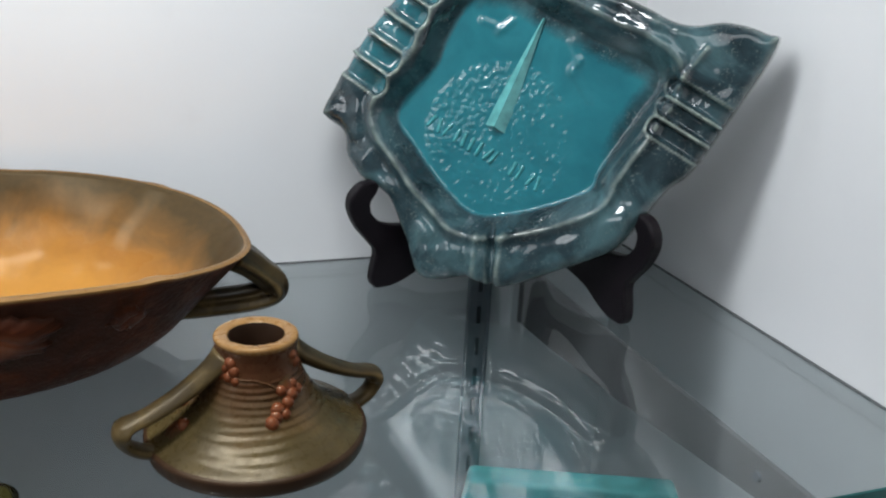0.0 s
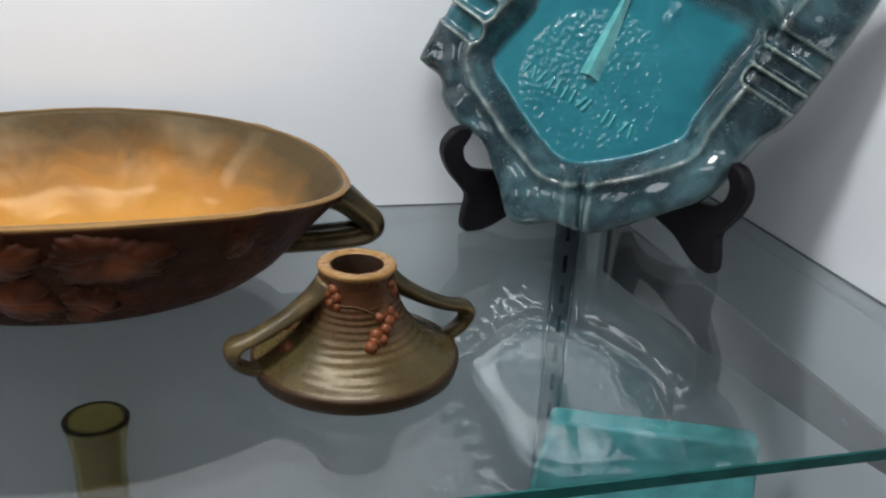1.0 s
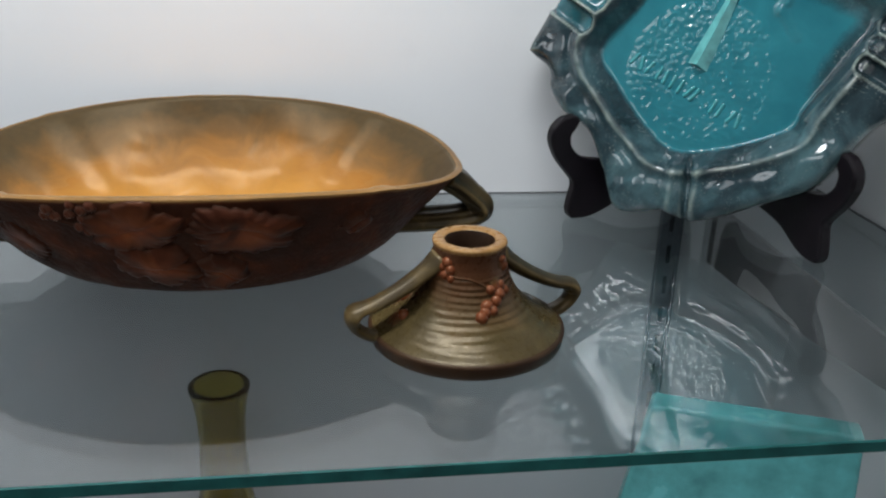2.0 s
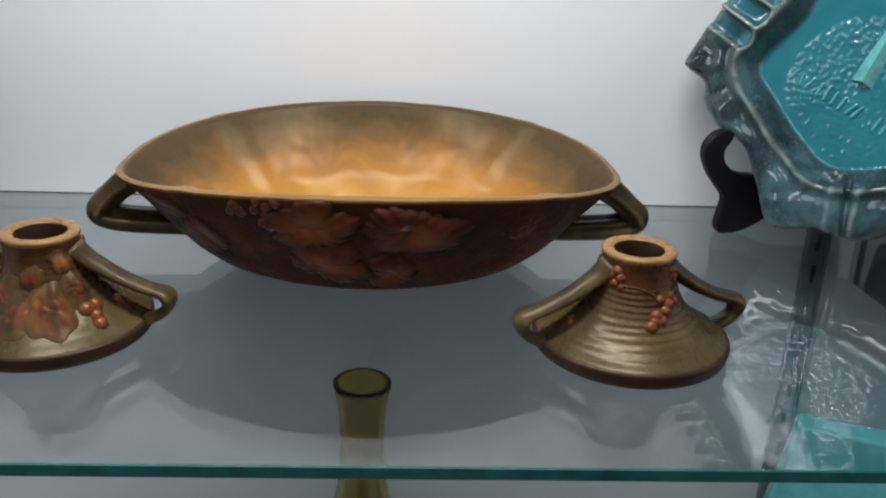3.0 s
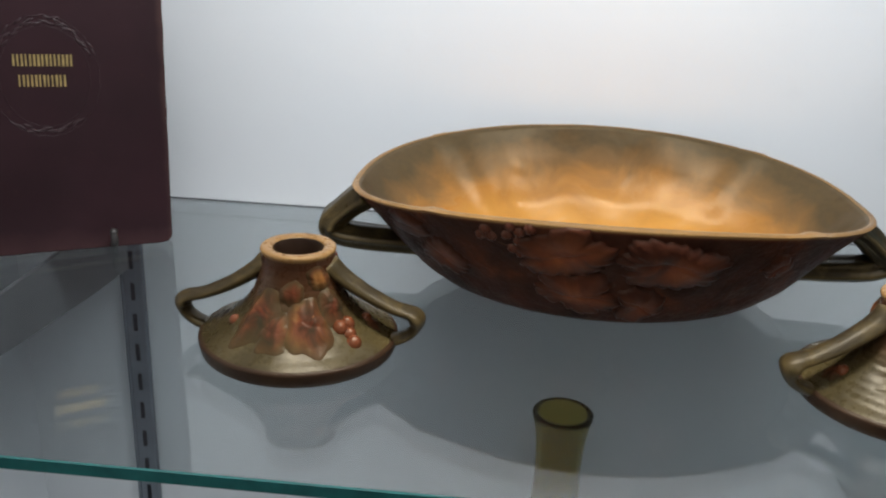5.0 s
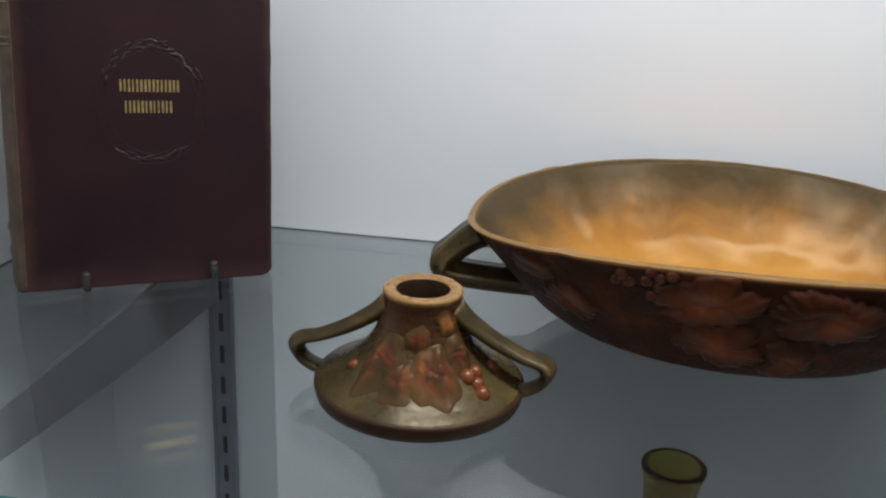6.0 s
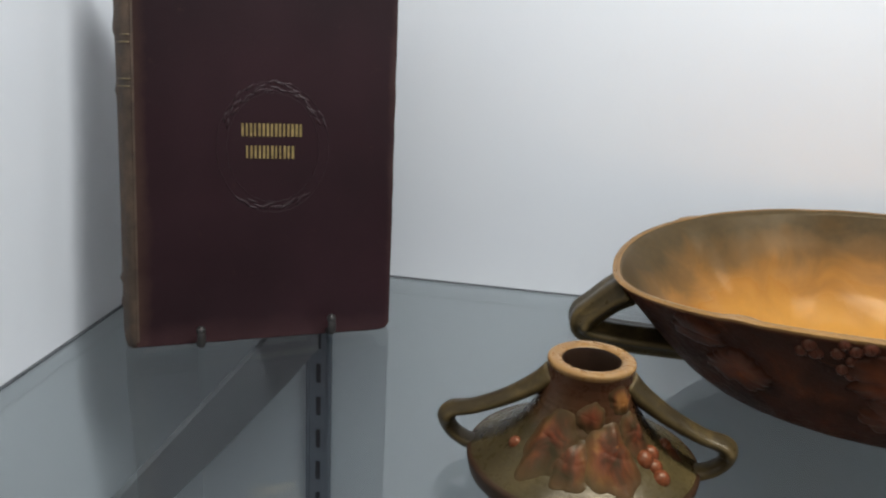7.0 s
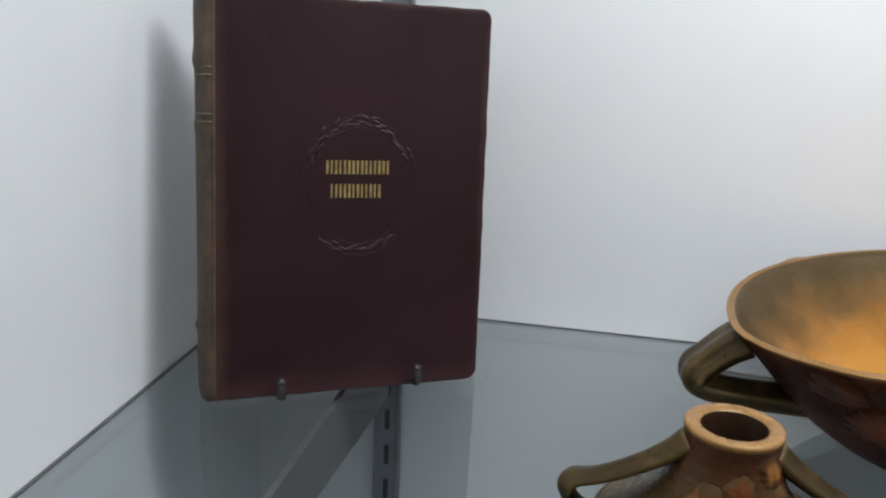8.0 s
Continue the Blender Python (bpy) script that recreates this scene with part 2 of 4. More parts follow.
WALL = wall_paint()
GLASS = sheet_glass("clear_shelf_glass", (0.868, 0.894, 0.897), 0.056)
GLASS_UNDER = sheet_glass("shelf_glass_underside", (0.868, 0.894, 0.897), 0.048)
GLASS_EDGE = plain("green_glass_edge", (0.014, 0.125, 0.115), 0.38, 0.3, 90.0, 0.15, 0.0005)
GASKET = plain("dark_joint", (0.10, 0.105, 0.11), 0.6)
STEEL = plain("grey_painted_steel", (0.20, 0.22, 0.25), 0.42, 0.12, 40.0, 0.1, 0.0003, 0.3)
BRACKET = plain("dull_bracket_steel", (0.19, 0.185, 0.19), 0.5, 0.15, 40.0, 0.1, 0.0003, 0.2)
SLOT = plain("slot_dark", (0.012, 0.014, 0.018), 0.8)
BOWL_IN = bowl_inside()
BOWL_OUT = brown_glaze("bowl_outside_glaze", (0.022, 0.0080, 0.0053), (0.064, 0.0185, 0.0088), (0.165, 0.044, 0.015), 34.0, 0.44, 0.4, None, 0.09, 0.35)
BOWL_RIM = brown_glaze("bowl_rim_glaze", (0.085, 0.050, 0.020), (0.16, 0.085, 0.028), (0.29, 0.145, 0.042), 18.0, 0.33, 0.2, None, 0.3)
LEAF = leaf_glaze("rust_leaf_glaze", (0.034, 0.0100, 0.0056), [(0.30, (0.030, 0.010, 0.006)), (0.46, (0.080, 0.021, 0.010)), (0.60, (0.190, 0.046, 0.016)), (0.76, (0.30, 0.082, 0.024))], 48.0, 0.30, 0.38, 0.16)
BOWL_BERRY = brown_glaze("rust_berry_glaze", (0.05, 0.014, 0.008), (0.095, 0.024, 0.012), (0.15, 0.038, 0.018), 150.0, 0.3, 0.0)
TWIG = brown_glaze("olive_twig_glaze", (0.019, 0.013, 0.0066), (0.050, 0.034, 0.0135), (0.125, 0.082, 0.029), 70.0, 0.33, 0.6, None, 0.3)
CANDLE = brown_glaze("olive_candle_glaze", (0.034, 0.024, 0.0092), (0.066, 0.047, 0.018), (0.115, 0.080, 0.030), 30.0, 0.28, 0.5, (0.074, 0.024, 0.010), 0.35)
CANDLE_RIM = brown_glaze("golden_rim_glaze", (0.17, 0.085, 0.028), (0.25, 0.130, 0.042), (0.32, 0.175, 0.062), 70.0, 0.28, 0.3)
CANDLE_WELL = plain("dark_well_glaze", (0.030, 0.014, 0.007), 0.4)
CANDLE_FOOT = brown_glaze("dark_foot_glaze", (0.022, 0.010, 0.006), (0.036, 0.017, 0.008), (0.06, 0.028, 0.012), 50.0, 0.4, 0.2, None, 0.25)
BLOSSOM = leaf_glaze("orange_leaf_glaze", (0.058, 0.038, 0.015), [(0.36, (0.026, 0.019, 0.008)), (0.46, (0.070, 0.020, 0.010)), (0.55, (0.170, 0.036, 0.016)), (0.63, (0.27, 0.076, 0.022)), (0.72, (0.48, 0.195, 0.050))], 105.0, 0.15, 0.32, 0.18, 0.40)
BERRY = brown_glaze("orange_berry_glaze", (0.11, 0.030, 0.011), (0.19, 0.052, 0.019), (0.29, 0.092, 0.035), 190.0, 0.25, 0.0)
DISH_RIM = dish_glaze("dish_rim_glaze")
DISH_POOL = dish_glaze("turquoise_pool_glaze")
DISH_PALE = plain("pale_turquoise_glaze", (0.055, 0.29, 0.31), 0.12, 0.35, 90.0, 0.2, 0.0006, 0.0, 0.5)
NEEDLE = plain("pale_spike_glaze", (0.13, 0.42, 0.42), 0.10, 0.35, 90.0, 0.2, 0.0006, 0.0, 0.5)
EASEL_WOOD = plain("black_lacquered_wood", (0.0050, 0.0032, 0.0050), 0.45, 0.35, 80.0, 0.2, 0.0004)
EASEL_WOOD.node_tree.nodes["Principled BSDF"].inputs["Specular IOR Level"].default_value = 0.22
LEATHER = leather_mat("dark_plum_leather", (0.0205, 0.0070, 0.0092), (0.085, 0.045, 0.028), 0.014)
EMBOSS = plain("pressed_leather", (0.0270, 0.0110, 0.0130), 0.42, 0.3, 200.0, 0.3, 0.0003)
EMBOSS.node_tree.nodes["Principled BSDF"].inputs["Specular IOR Level"].default_value = 0.40
SPINE = plain("rubbed_brown_leather", (0.072, 0.044, 0.027), 0.6, 0.45, 120.0, 0.5, 0.0006)
GOLD = plain("gold_leaf_stamp", (0.52, 0.38, 0.15), 0.35, 0.3, 300.0, 0.2, 0.0002, 0.7)
DULL_GOLD = plain("rubbed_gold_line", (0.17, 0.125, 0.065), 0.5, 0.4, 300.0, 0.2, 0.0002, 0.3)
PAPER = plain("old_page_edges", (0.45, 0.37, 0.27), 0.8, 0.2, 200.0)
WIRE = plain("dark_wire", (0.05, 0.045, 0.042), 0.4, 0.2, 90.0, 0.1, 0.0002, 0.5)
OLIVE_GLASS = glass_mat("olive_glass", (0.55, 0.46, 0.15), 0.12)
TEAL_CERAMIC = plain("turquoise_ceramic", (0.13, 0.48, 0.48), 0.22, 0.28, 45.0, 0.35, 0.0012)
ROOM_WALL = plain("shop_wall_paint", (0.62, 0.62, 0.63), 0.7, 0.06, 2.0)
CARPET = plain("grey_carpet", (0.26, 0.25, 0.25), 0.9, 0.2, 30.0)


# ---- building helpers ----
def mesh_from(name, verts, faces, mat, smooth=False, mats=None, index=None):
    me = bpy.data.meshes.new(name)
    me.from_pydata([tuple(v) for v in verts], [], faces)
    for m in mats or [mat]:
        me.materials.append(m)
    if index is not None:
        me.polygons.foreach_set("material_index", index)
    if smooth:
        me.polygons.foreach_set("use_smooth", [True] * len(me.polygons))
    me.update()
    return me


def part_mesh(name, me, parent, label=""):
    ob = new(name, me)
    ob.parent = parent
    return tagged(ob, label)


def part(name, bm, material, parent, label="", smooth=False):
    """Links a bmesh as one mesh object under a thing."""
    bmesh.ops.recalc_face_normals(bm, faces=bm.faces)
    me = bpy.data.meshes.new(name)
    bm.to_mesh(me)
    bm.free()
    me.materials.append(material)
    if smooth:
        me.polygons.foreach_set("use_smooth", [True] * len(me.polygons))
    ob = new(name, me)
    if parent is not None:
        ob.parent = parent
    return tagged(ob, label)


def thing(name, m, label, category, group="", kind=""):
    ob = new(name)
    ob.empty_display_size = 0.02
    ob.matrix_world = m
    return tagged(ob, label, category, group, kind)


def box_bm(x0, x1, y0, y1, z0, z1, bevel=0.0, segs=2):
    bm = bmesh.new()
    bmesh.ops.create_cube(bm, size=1.0)
    for v in bm.verts:
        v.co = Vector(((x0 + x1) / 2 + v.co.x * (x1 - x0), (y0 + y1) / 2 + v.co.y * (y1 - y0), (z0 + z1) / 2 + v.co.z * (z1 - z0)))
    if bevel:
        bmesh.ops.bevel(bm, geom=bm.edges[:], offset=bevel, segments=segs, affect="EDGES", profile=0.5)
    return bm


def spline(points, n):
    """n + 1 places along a smooth curve through the points."""
    pts = [np.array(p, float) for p in points]
    pts = [2 * pts[0] - pts[1]] + pts + [2 * pts[-1] - pts[-2]]
    out, k = [], len(pts) - 3
    for i in range(n + 1):
        t = i / n * k
        j = min(int(t), k - 1)
        t -= j
        a, b, c, d = pts[j:j + 4]
        out.append(0.5 * (2 * b + (c - a) * t + (2 * a - 5 * b + 4 * c - d) * t * t + (3 * b - a - 3 * c + d) * t ** 3))
    return out


def sweep(path, wide, thick, side, segs=14, ribs=0, rib=0.0):
    """A closed bar along path: wide along side, thick across it; ribs: grooves along its length."""
    verts, faces, n = [], [], len(path)
    for i, p in enumerate(path):
        t = path[min(i + 1, n - 1)] - path[max(i - 1, 0)]
        t = t / np.linalg.norm(t)
        b = side - t * (side @ t)
        b = b / np.linalg.norm(b)
        c = np.cross(t, b)
        w, h = wide(i / (n - 1)), thick(i / (n - 1))
        for k in range(segs):
            a = 2 * math.pi * k / segs
            g = 1 + rib * math.cos(ribs * a + 2.0 * i / n)
            verts.append(p + b * w * g * math.cos(a) + c * h * g * math.sin(a))
    for i in range(n - 1):
        for k in range(segs):
            faces.append((i * segs + k, i * segs + (k + 1) % segs, (i + 1) * segs + (k + 1) % segs, (i + 1) * segs + k))
    faces.append(tuple(range(segs))[::-1])
    faces.append(tuple((n - 1) * segs + k for k in range(segs)))
    return verts, faces


def lathe(profile, segs, wobble=None):
    """Turns (radius, height) pairs round z; wobble(angle, radius, height) gives a change of the radius."""
    verts, faces = [], []
    for r, z in profile:
        for k in range(segs):
            a = 2 * math.pi * k / segs
            q = r + (wobble(a, r, z) if wobble else 0.0)
            verts.append((q * math.cos(a), q * math.sin(a), z))
    for i in range(len(profile) - 1):
        for k in range(segs):
            faces.append((i * segs + k, i * segs + (k + 1) % segs, (i + 1) * segs + (k + 1) % segs, (i + 1) * segs + k))
    return verts, faces


def plate_bm(outline, thick):
    """A flat board with the outline in x and z, thick along y."""
    bm = bmesh.new()
    front = [bm.verts.new((x, -thick / 2, z)) for x, z in outline]
    back = [bm.verts.new((x, thick / 2, z)) for x, z in outline]
    bm.faces.new(front)
    bm.faces.new(back[::-1])
    n = len(outline)
    for i in range(n):
        bm.faces.new((front[i], back[i], back[(i + 1) % n], front[(i + 1) % n]))
    return bm


def lobed_leaf(surface, cx, cz, rx, rz, turn, proud, lobes, seed, soft=False, nr=14, nt=84):
    """A moulded vine leaf on surface(x, z): a broad lobed pad with a toothed edge, sunken veins and uneven swell."""
    verts, faces = [], []
    ct, st = math.cos(radians(turn)), math.sin(radians(turn))

    def place(r, t):
        u, w = r * rx * math.cos(t), r * rz * math.sin(t)
        return np.array(surface(cx + ct * u - st * w, cz + st * u + ct * w))

    def lay(r, t):
        c = place(r, t)
        e = 3e-4
        x, z = cx + r * rx * math.cos(t), cz + r * rz * math.sin(t)
        du, dw = np.array(surface(x + e, z)) - np.array(surface(x - e, z)), np.array(surface(x, z + e)) - np.array(surface(x, z - e))
        n = np.cross(du, dw)
        n = n / (np.linalg.norm(n) + 1e-12)
        if n[0] * c[0] + n[1] * c[1] < 0:
            n = -n
        return c, n

    for i in range(nr + 1):
        q = i / nr
        for j in range(nt):
            t = 2 * math.pi * j / nt
            lobe = abs(math.cos(0.5 * lobes * t + seed)) ** 0.7
            tooth = ((3 * lobes * t / (2 * math.pi) + seed) % 1.0)
            edge = (0.86 + 0.03 * lobe if soft else 0.72 + 0.14 * lobe + 0.13 * tooth) + 0.26 * noise.noise(Vector((1.7 * math.cos(t), 1.7 * math.sin(t), seed)))
            c, n = lay(q * edge, t)
            lift = proud * ((1 - q * q) ** 1.4 if soft else (1 - q ** 4) * (0.60 + 0.40 * q))
            # one sunken midrib, bent a little, and slack side folds
            rib = q * math.sin(t) + 0.15 * math.sin(3 * q * math.cos(t) + seed)
            lift -= proud * (0.10 if soft else 0.15) * math.exp(-(rib / 0.07) ** 2) * (1 - q ** 2)
            lift += proud * (0.15 if soft else 0.62) * noise.noise(Vector(c) * 62.0 + Vector((seed, 0, 0))) * (1 - q ** 3)
            if soft:
                fold = noise.noise(Vector(((cx + q * rx * math.cos(t)) * 6.5 + 14 * (cz + q * rz * math.sin(t)), (cz + q * rz * math.sin(t)) * 28, seed)))
                lift += proud * 0.60 * fold * (1 - q * q)
            verts.append(c + n * (lift + (0.0 if soft else 0.0004) if q < 1 else -0.0008))
    for i in range(nr):
        for j in range(nt):
            k = (j + 1) % nt
            faces.append((i * nt + j, i * nt + k, (i + 1) * nt + k, (i + 1) * nt + j))
    return verts, faces


def lobed_mesh(name, verts, faces, mat, nr=14, nt=84):
    """Leaf pad with V from its middle to its edge; the fan of its middle is welded."""
    me = mesh_from(name, verts, faces, mat, True)
    uv = me.uv_layers.new(name="leaf")
    for loop in me.loops:
        uv.data[loop.index].uv = (0.5, 0.5 + 0.5 * (loop.vertex_index // nt) / nr)
    bm = bmesh.new()
    bm.from_mesh(me)
    bmesh.ops.remove_doubles(bm, verts=bm.verts[:nt], dist=1e-6)
    bmesh.ops.recalc_face_normals(bm, faces=bm.faces)
    bm.to_mesh(me)
    bm.free()
    return me


def ball_mesh(name, r, mat):
    bm = bmesh.new()
    bmesh.ops.create_icosphere(bm, subdivisions=2, radius=r)
    me = bpy.data.meshes.new(name)
    bm.to_mesh(me)
    bm.free()
    me.materials.append(mat)
    me.polygons.foreach_set("use_smooth", [True] * len(me.polygons))
    return me


# ---- the case ----
XL, XR, YF, YB = -0.525, 0.332, 0.264, 0.590
FLOOR, TOP = -0.36, 0.50


def slab(name, x0, x1, y0, y1, z0, z1, mat, label, category):
    ob = part(name, box_bm(x0, x1, y0, y1, z0, z1), mat, None)
    return tagged(ob, label, category, "", "structure")


slab("wall_back", XL - 0.02, XR + 0.02, YB, YB + 0.02, FLOOR, TOP, WALL, "white painted back panel of the display case", "wall")
slab("wall_left", XL - 0.02, XL, 0.20, YB, FLOOR, TOP, WALL, "white painted side panel of the display case", "wall")
slab("wall_right", XR, XR + 0.02, 0.20, YB, FLOOR, TOP, WALL, "white painted side panel of the display case", "wall")
slab("ceiling", XL - 0.02, XR + 0.02, 0.20, YB + 0.02, TOP, TOP + 0.02, WALL, "white painted top of the display case", "ceiling")
slab("floor", XL - 0.02, XR + 0.02, 0.20, YB + 0.02, FLOOR - 0.02, FLOOR, WALL, "white painted bottom of the display case", "floor")
# the shop round the case
slab("wall_front", -1.3, 1.1, -1.02, -1.0, -1.1, 1.2, ROOM_WALL, "plain grey shop wall", "wall")
slab("wall_east", 1.1, 1.12, -1.0, 0.66, -1.1, 1.2, ROOM_WALL, "plain grey shop wall", "wall")
slab("wall_west", -1.32, -1.3, -1.0, 0.66, -1.1, 1.2, ROOM_WALL, "plain grey shop wall", "wall")
slab("wall_behind", -1.3, 1.1, 0.64, 0.66, -1.1, 1.2, ROOM_WALL, "plain grey shop wall behind the case", "wall")
slab("ground", -1.32, 1.12, -1.02, 0.66, -1.12, -1.1, CARPET, "grey carpet of the shop", "floor")
slab("shop_ceiling", -1.32, 1.12, -1.02, 0.66, 1.2, 1.22, ROOM_WALL, "plain shop ceiling", "ceiling")


def unseen_window():
    # unseen frame added round the side light; the wall behind has no opening
    ob = thing("window_1", pose(-1.3, -0.20, 0.64), "added window frame on the unseen shop side wall", "window", "", "structure")
    for y0, y1, z0, z1 in ((-0.26, -0.22, -0.26, 0.26), (0.22, 0.26, -0.26, 0.26), (-0.22, 0.22, 0.22, 0.26), (-0.22, 0.22, -0.26, -0.22)):
        part("window_frame", box_bm(0.0, 0.03, y0, y1, z0, z1, 0.004, 2), ROOM_WALL, ob)


unseen_window()


def glass_shelf():
    ob = thing("glass_shelf", pose(0, 0, 0), "clear glass shelf with dark green polished edges", "shelf")
    bm = box_bm(XL + 0.002, XR - 0.002, YF, YB - 0.0015, -0.006, 0.0, 0.0006, 1)
    me = bpy.data.meshes.new("pane")
    bmesh.ops.recalc_face_normals(bm, faces=bm.faces)
    for f in bm.faces:
        f.material_index = 0 if f.normal.z > 0.9 else 1 if f.normal.y < -0.5 or f.calc_center_median().y < YF + 0.001 else 2
    bm.to_mesh(me)
    bm.free()
    me.materials.append(GLASS)
    me.materials.append(GLASS_EDGE)
    me.materials.append(GLASS_UNDER)
    part_mesh("pane", me, ob)
    part("edge_joint", box_bm(XL + 0.002, XR - 0.002, YB - 0.0009, YB - 0.0002, -0.0010, 0.0002), GASKET, ob, "thin dark line along the back edge")
    part("edge_joint", box_bm(XR - 0.0018, XR - 0.0004, YF, YB - 0.002, -0.0010, 0.0002), GASKET, ob)
    part("edge_joint", box_bm(XL + 0.0004, XL + 0.0018, YF, YB - 0.002, -0.0010, 0.0002), GASKET, ob)


glass_shelf()


def shelf_standard(x):
    """Slotted upright on the back panel: two flanges and a web with dark plates for slots an inch apart."""
    ob = thing("shelf_standard", pose(x, YB, 0), "grey slotted metal shelf standard screwed to the back panel", "shelf standard", "shelf standards")
    web = part("web", box_bm(-0.0062, 0.0062, -0.0035, -0.0005, FLOOR + 0.01, TOP - 0.01), STEEL, ob)
    part("flange", box_bm(-0.0088, -0.0062, -0.0052, 0.0, FLOOR + 0.01, TOP - 0.01, 0.0006, 2), STEEL, ob)
    part("flange", box_bm(0.0062, 0.0088, -0.0052, 0.0, FLOOR + 0.01, TOP - 0.01, 0.0006, 2), STEEL, ob)
    # the web is uncut: dark plates put the slots' shade into colour
    me = None
    for k in range(12):
        z = -0.0755 - 0.0254 * k
        if z < FLOOR + 0.02:
            break
        if me is None:
            slot = part("slot", box_bm(-0.0016, 0.0016, -0.0041, -0.0034, -0.0070, 0.0070), SLOT, web, "dark plate in place of a slot")
            me = slot.data
        else:
            slot = part_mesh("slot", me, web)
        slot.location = (0, 0, z)
    for k in range(2):
        s = part_mesh("slot", me, web)
        s.location = (0, 0, -0.0247 - 0.0254 * k)
    return ob


def shelf_bracket(x):
    """Flat steel arm under the glass, deep at the back and tapering to a rounded front."""
    ob = thing("shelf_bracket", pose(x, 0, 0), "dull dark metal bracket arm under the glass shelf", "bracket", "shelf brackets")
    out = [(0.266, -0.0068), (0.577, -0.0068), (0.577, -0.053), (0.52, -0.050), (0.42, -0.041), (0.30, -0.027), (0.272, -0.0225), (0.264, -0.018), (0.262, -0.012)]
    bm = bmesh.new()
    a = [bm.verts.new((-0.0015, y, z)) for y, z in out]
    b = [bm.verts.new((0.0015, y, z)) for y, z in out]
    bm.faces.new(a)
    bm.faces.new(b[::-1])
    for i in range(len(out)):
        j = (i + 1) % len(out)
        bm.faces.new((a[i], b[i], b[j], a[j]))
    part("arm", bm, BRACKET, ob)
    bm = bmesh.new()
    bmesh.ops.create_cone(bm, cap_ends=True, segments=16, radius1=0.0028, radius2=0.0022, depth=0.0016)
    rivet = part("rivet", bm, STEEL, ob, "pale rivet")
    rivet.matrix_local = pose(-0.0021, 0.307, -0.0165, 0, -90, 0)
    return ob


for sx, bx in ((0.2185, 0.247), (-0.4352, -0.434)):
    shelf_standard(sx)
    shelf_bracket(bx)

# ---- oval bowl ----
BA, BB_NEAR, BB_FAR = 0.1431, 0.0922, 0.1008


def bowl_scale(h):
    return float(np.interp(h, (0, 0.04, 0.1, 0.25, 0.46, 0.75, 1.0), (0.47, 0.55, 0.63, 0.72, 0.805, 0.91, 1.0)))


BOWL_PROFILE = [bowl_scale(i / 60) for i in range(61)]
for _ in range(3):
    BOWL_PROFILE = [BOWL_PROFILE[0]] + [(BOWL_PROFILE[i - 1] + 2 * BOWL_PROFILE[i] + BOWL_PROFILE[i + 1]) / 4 for i in range(1, 60)] + [1.0]


WELL = [float(np.interp(i / 60, (0, 0.05, 0.15, 0.35, 0.6, 0.8, 1.0), (0.40, 0.50, 0.626, 0.766, 0.875, 0.940, 1.0))) for i in range(61)]
for _ in range(12):
    WELL = [WELL[0]] + [(WELL[i - 1] + 2 * WELL[i] + WELL[i + 1]) / 4 for i in range(1, 60)] + [1.0]


def bowl_rim(a):
    """Height of the rim: high at the long sides, low at the ends, with soft steps where the panels meet."""
    c = abs(math.cos(a))
    top = 0.0727 if math.sin(a) > 0 else 0.0662
    return 0.0552 + (top - 0.0552) * (1 - c ** 2.06) + 0.0010 * math.exp(-((c - 0.66) / 0.03) ** 2)


def bowl_at(a, h, inset=0.0):
    s = float(np.interp(h, np.linspace(0, 1, 61), WELL if inset and h < 1 else BOWL_PROFILE))
    c, q = abs(math.cos(a)), abs(math.sin(a))
    far = math.sin(a) > 0
    up = h ** 4 if inset else h
    s *= 1 - 0.045 * 4 * c * c * q * q * 4 * h * (1 - h)
    n = 2.0 + (0.50 if far else -0.03) * up
    full = (c ** n + q ** n) ** (-1 / n)
    # panels: pressed seams that run down from the steps of the rim
    seam = math.exp(-((c - 0.66) / 0.040) ** 2) + 0.7 * math.exp(-((c - 0.20) / 0.05) ** 2) * far
    if inset:
        full *= 1 - 0.020 * seam * max(0.0, h - 0.12)
        full *= 1 + 0.024 * h * (1 - h) * 4 * noise.noise(Vector((4.5 * math.cos(a), 4.5 * math.sin(a), 2.4 * h)))
    else:
        full *= 1 + 0.010 * seam * h
        if not far:
            full *= 1 + 0.022 * h * (1 - h) * 4 * noise.noise(Vector((9 * math.cos(a), 4.5 * h, 2.0))) * q
    wide = BB_FAR if far else BB_NEAR + 0.006 * (1 - h ** 3)
    return ((BA * s * full - inset) * math.cos(a), (wide * s * full - inset) * math.sin(a), bowl_rim(a) * h)


def bowl_param(x, z):
    """Angle and height share of the place on the near side at x and z."""
    h, a = z / 0.066, -math.pi / 2
    for _ in range(12):
        s = float(np.interp(h, np.linspace(0, 1, 61), BOWL_PROFILE))
        a = -math.acos(max(-1, min(1, x / (BA * s))))
        h = z / bowl_rim(a)
    return a, h


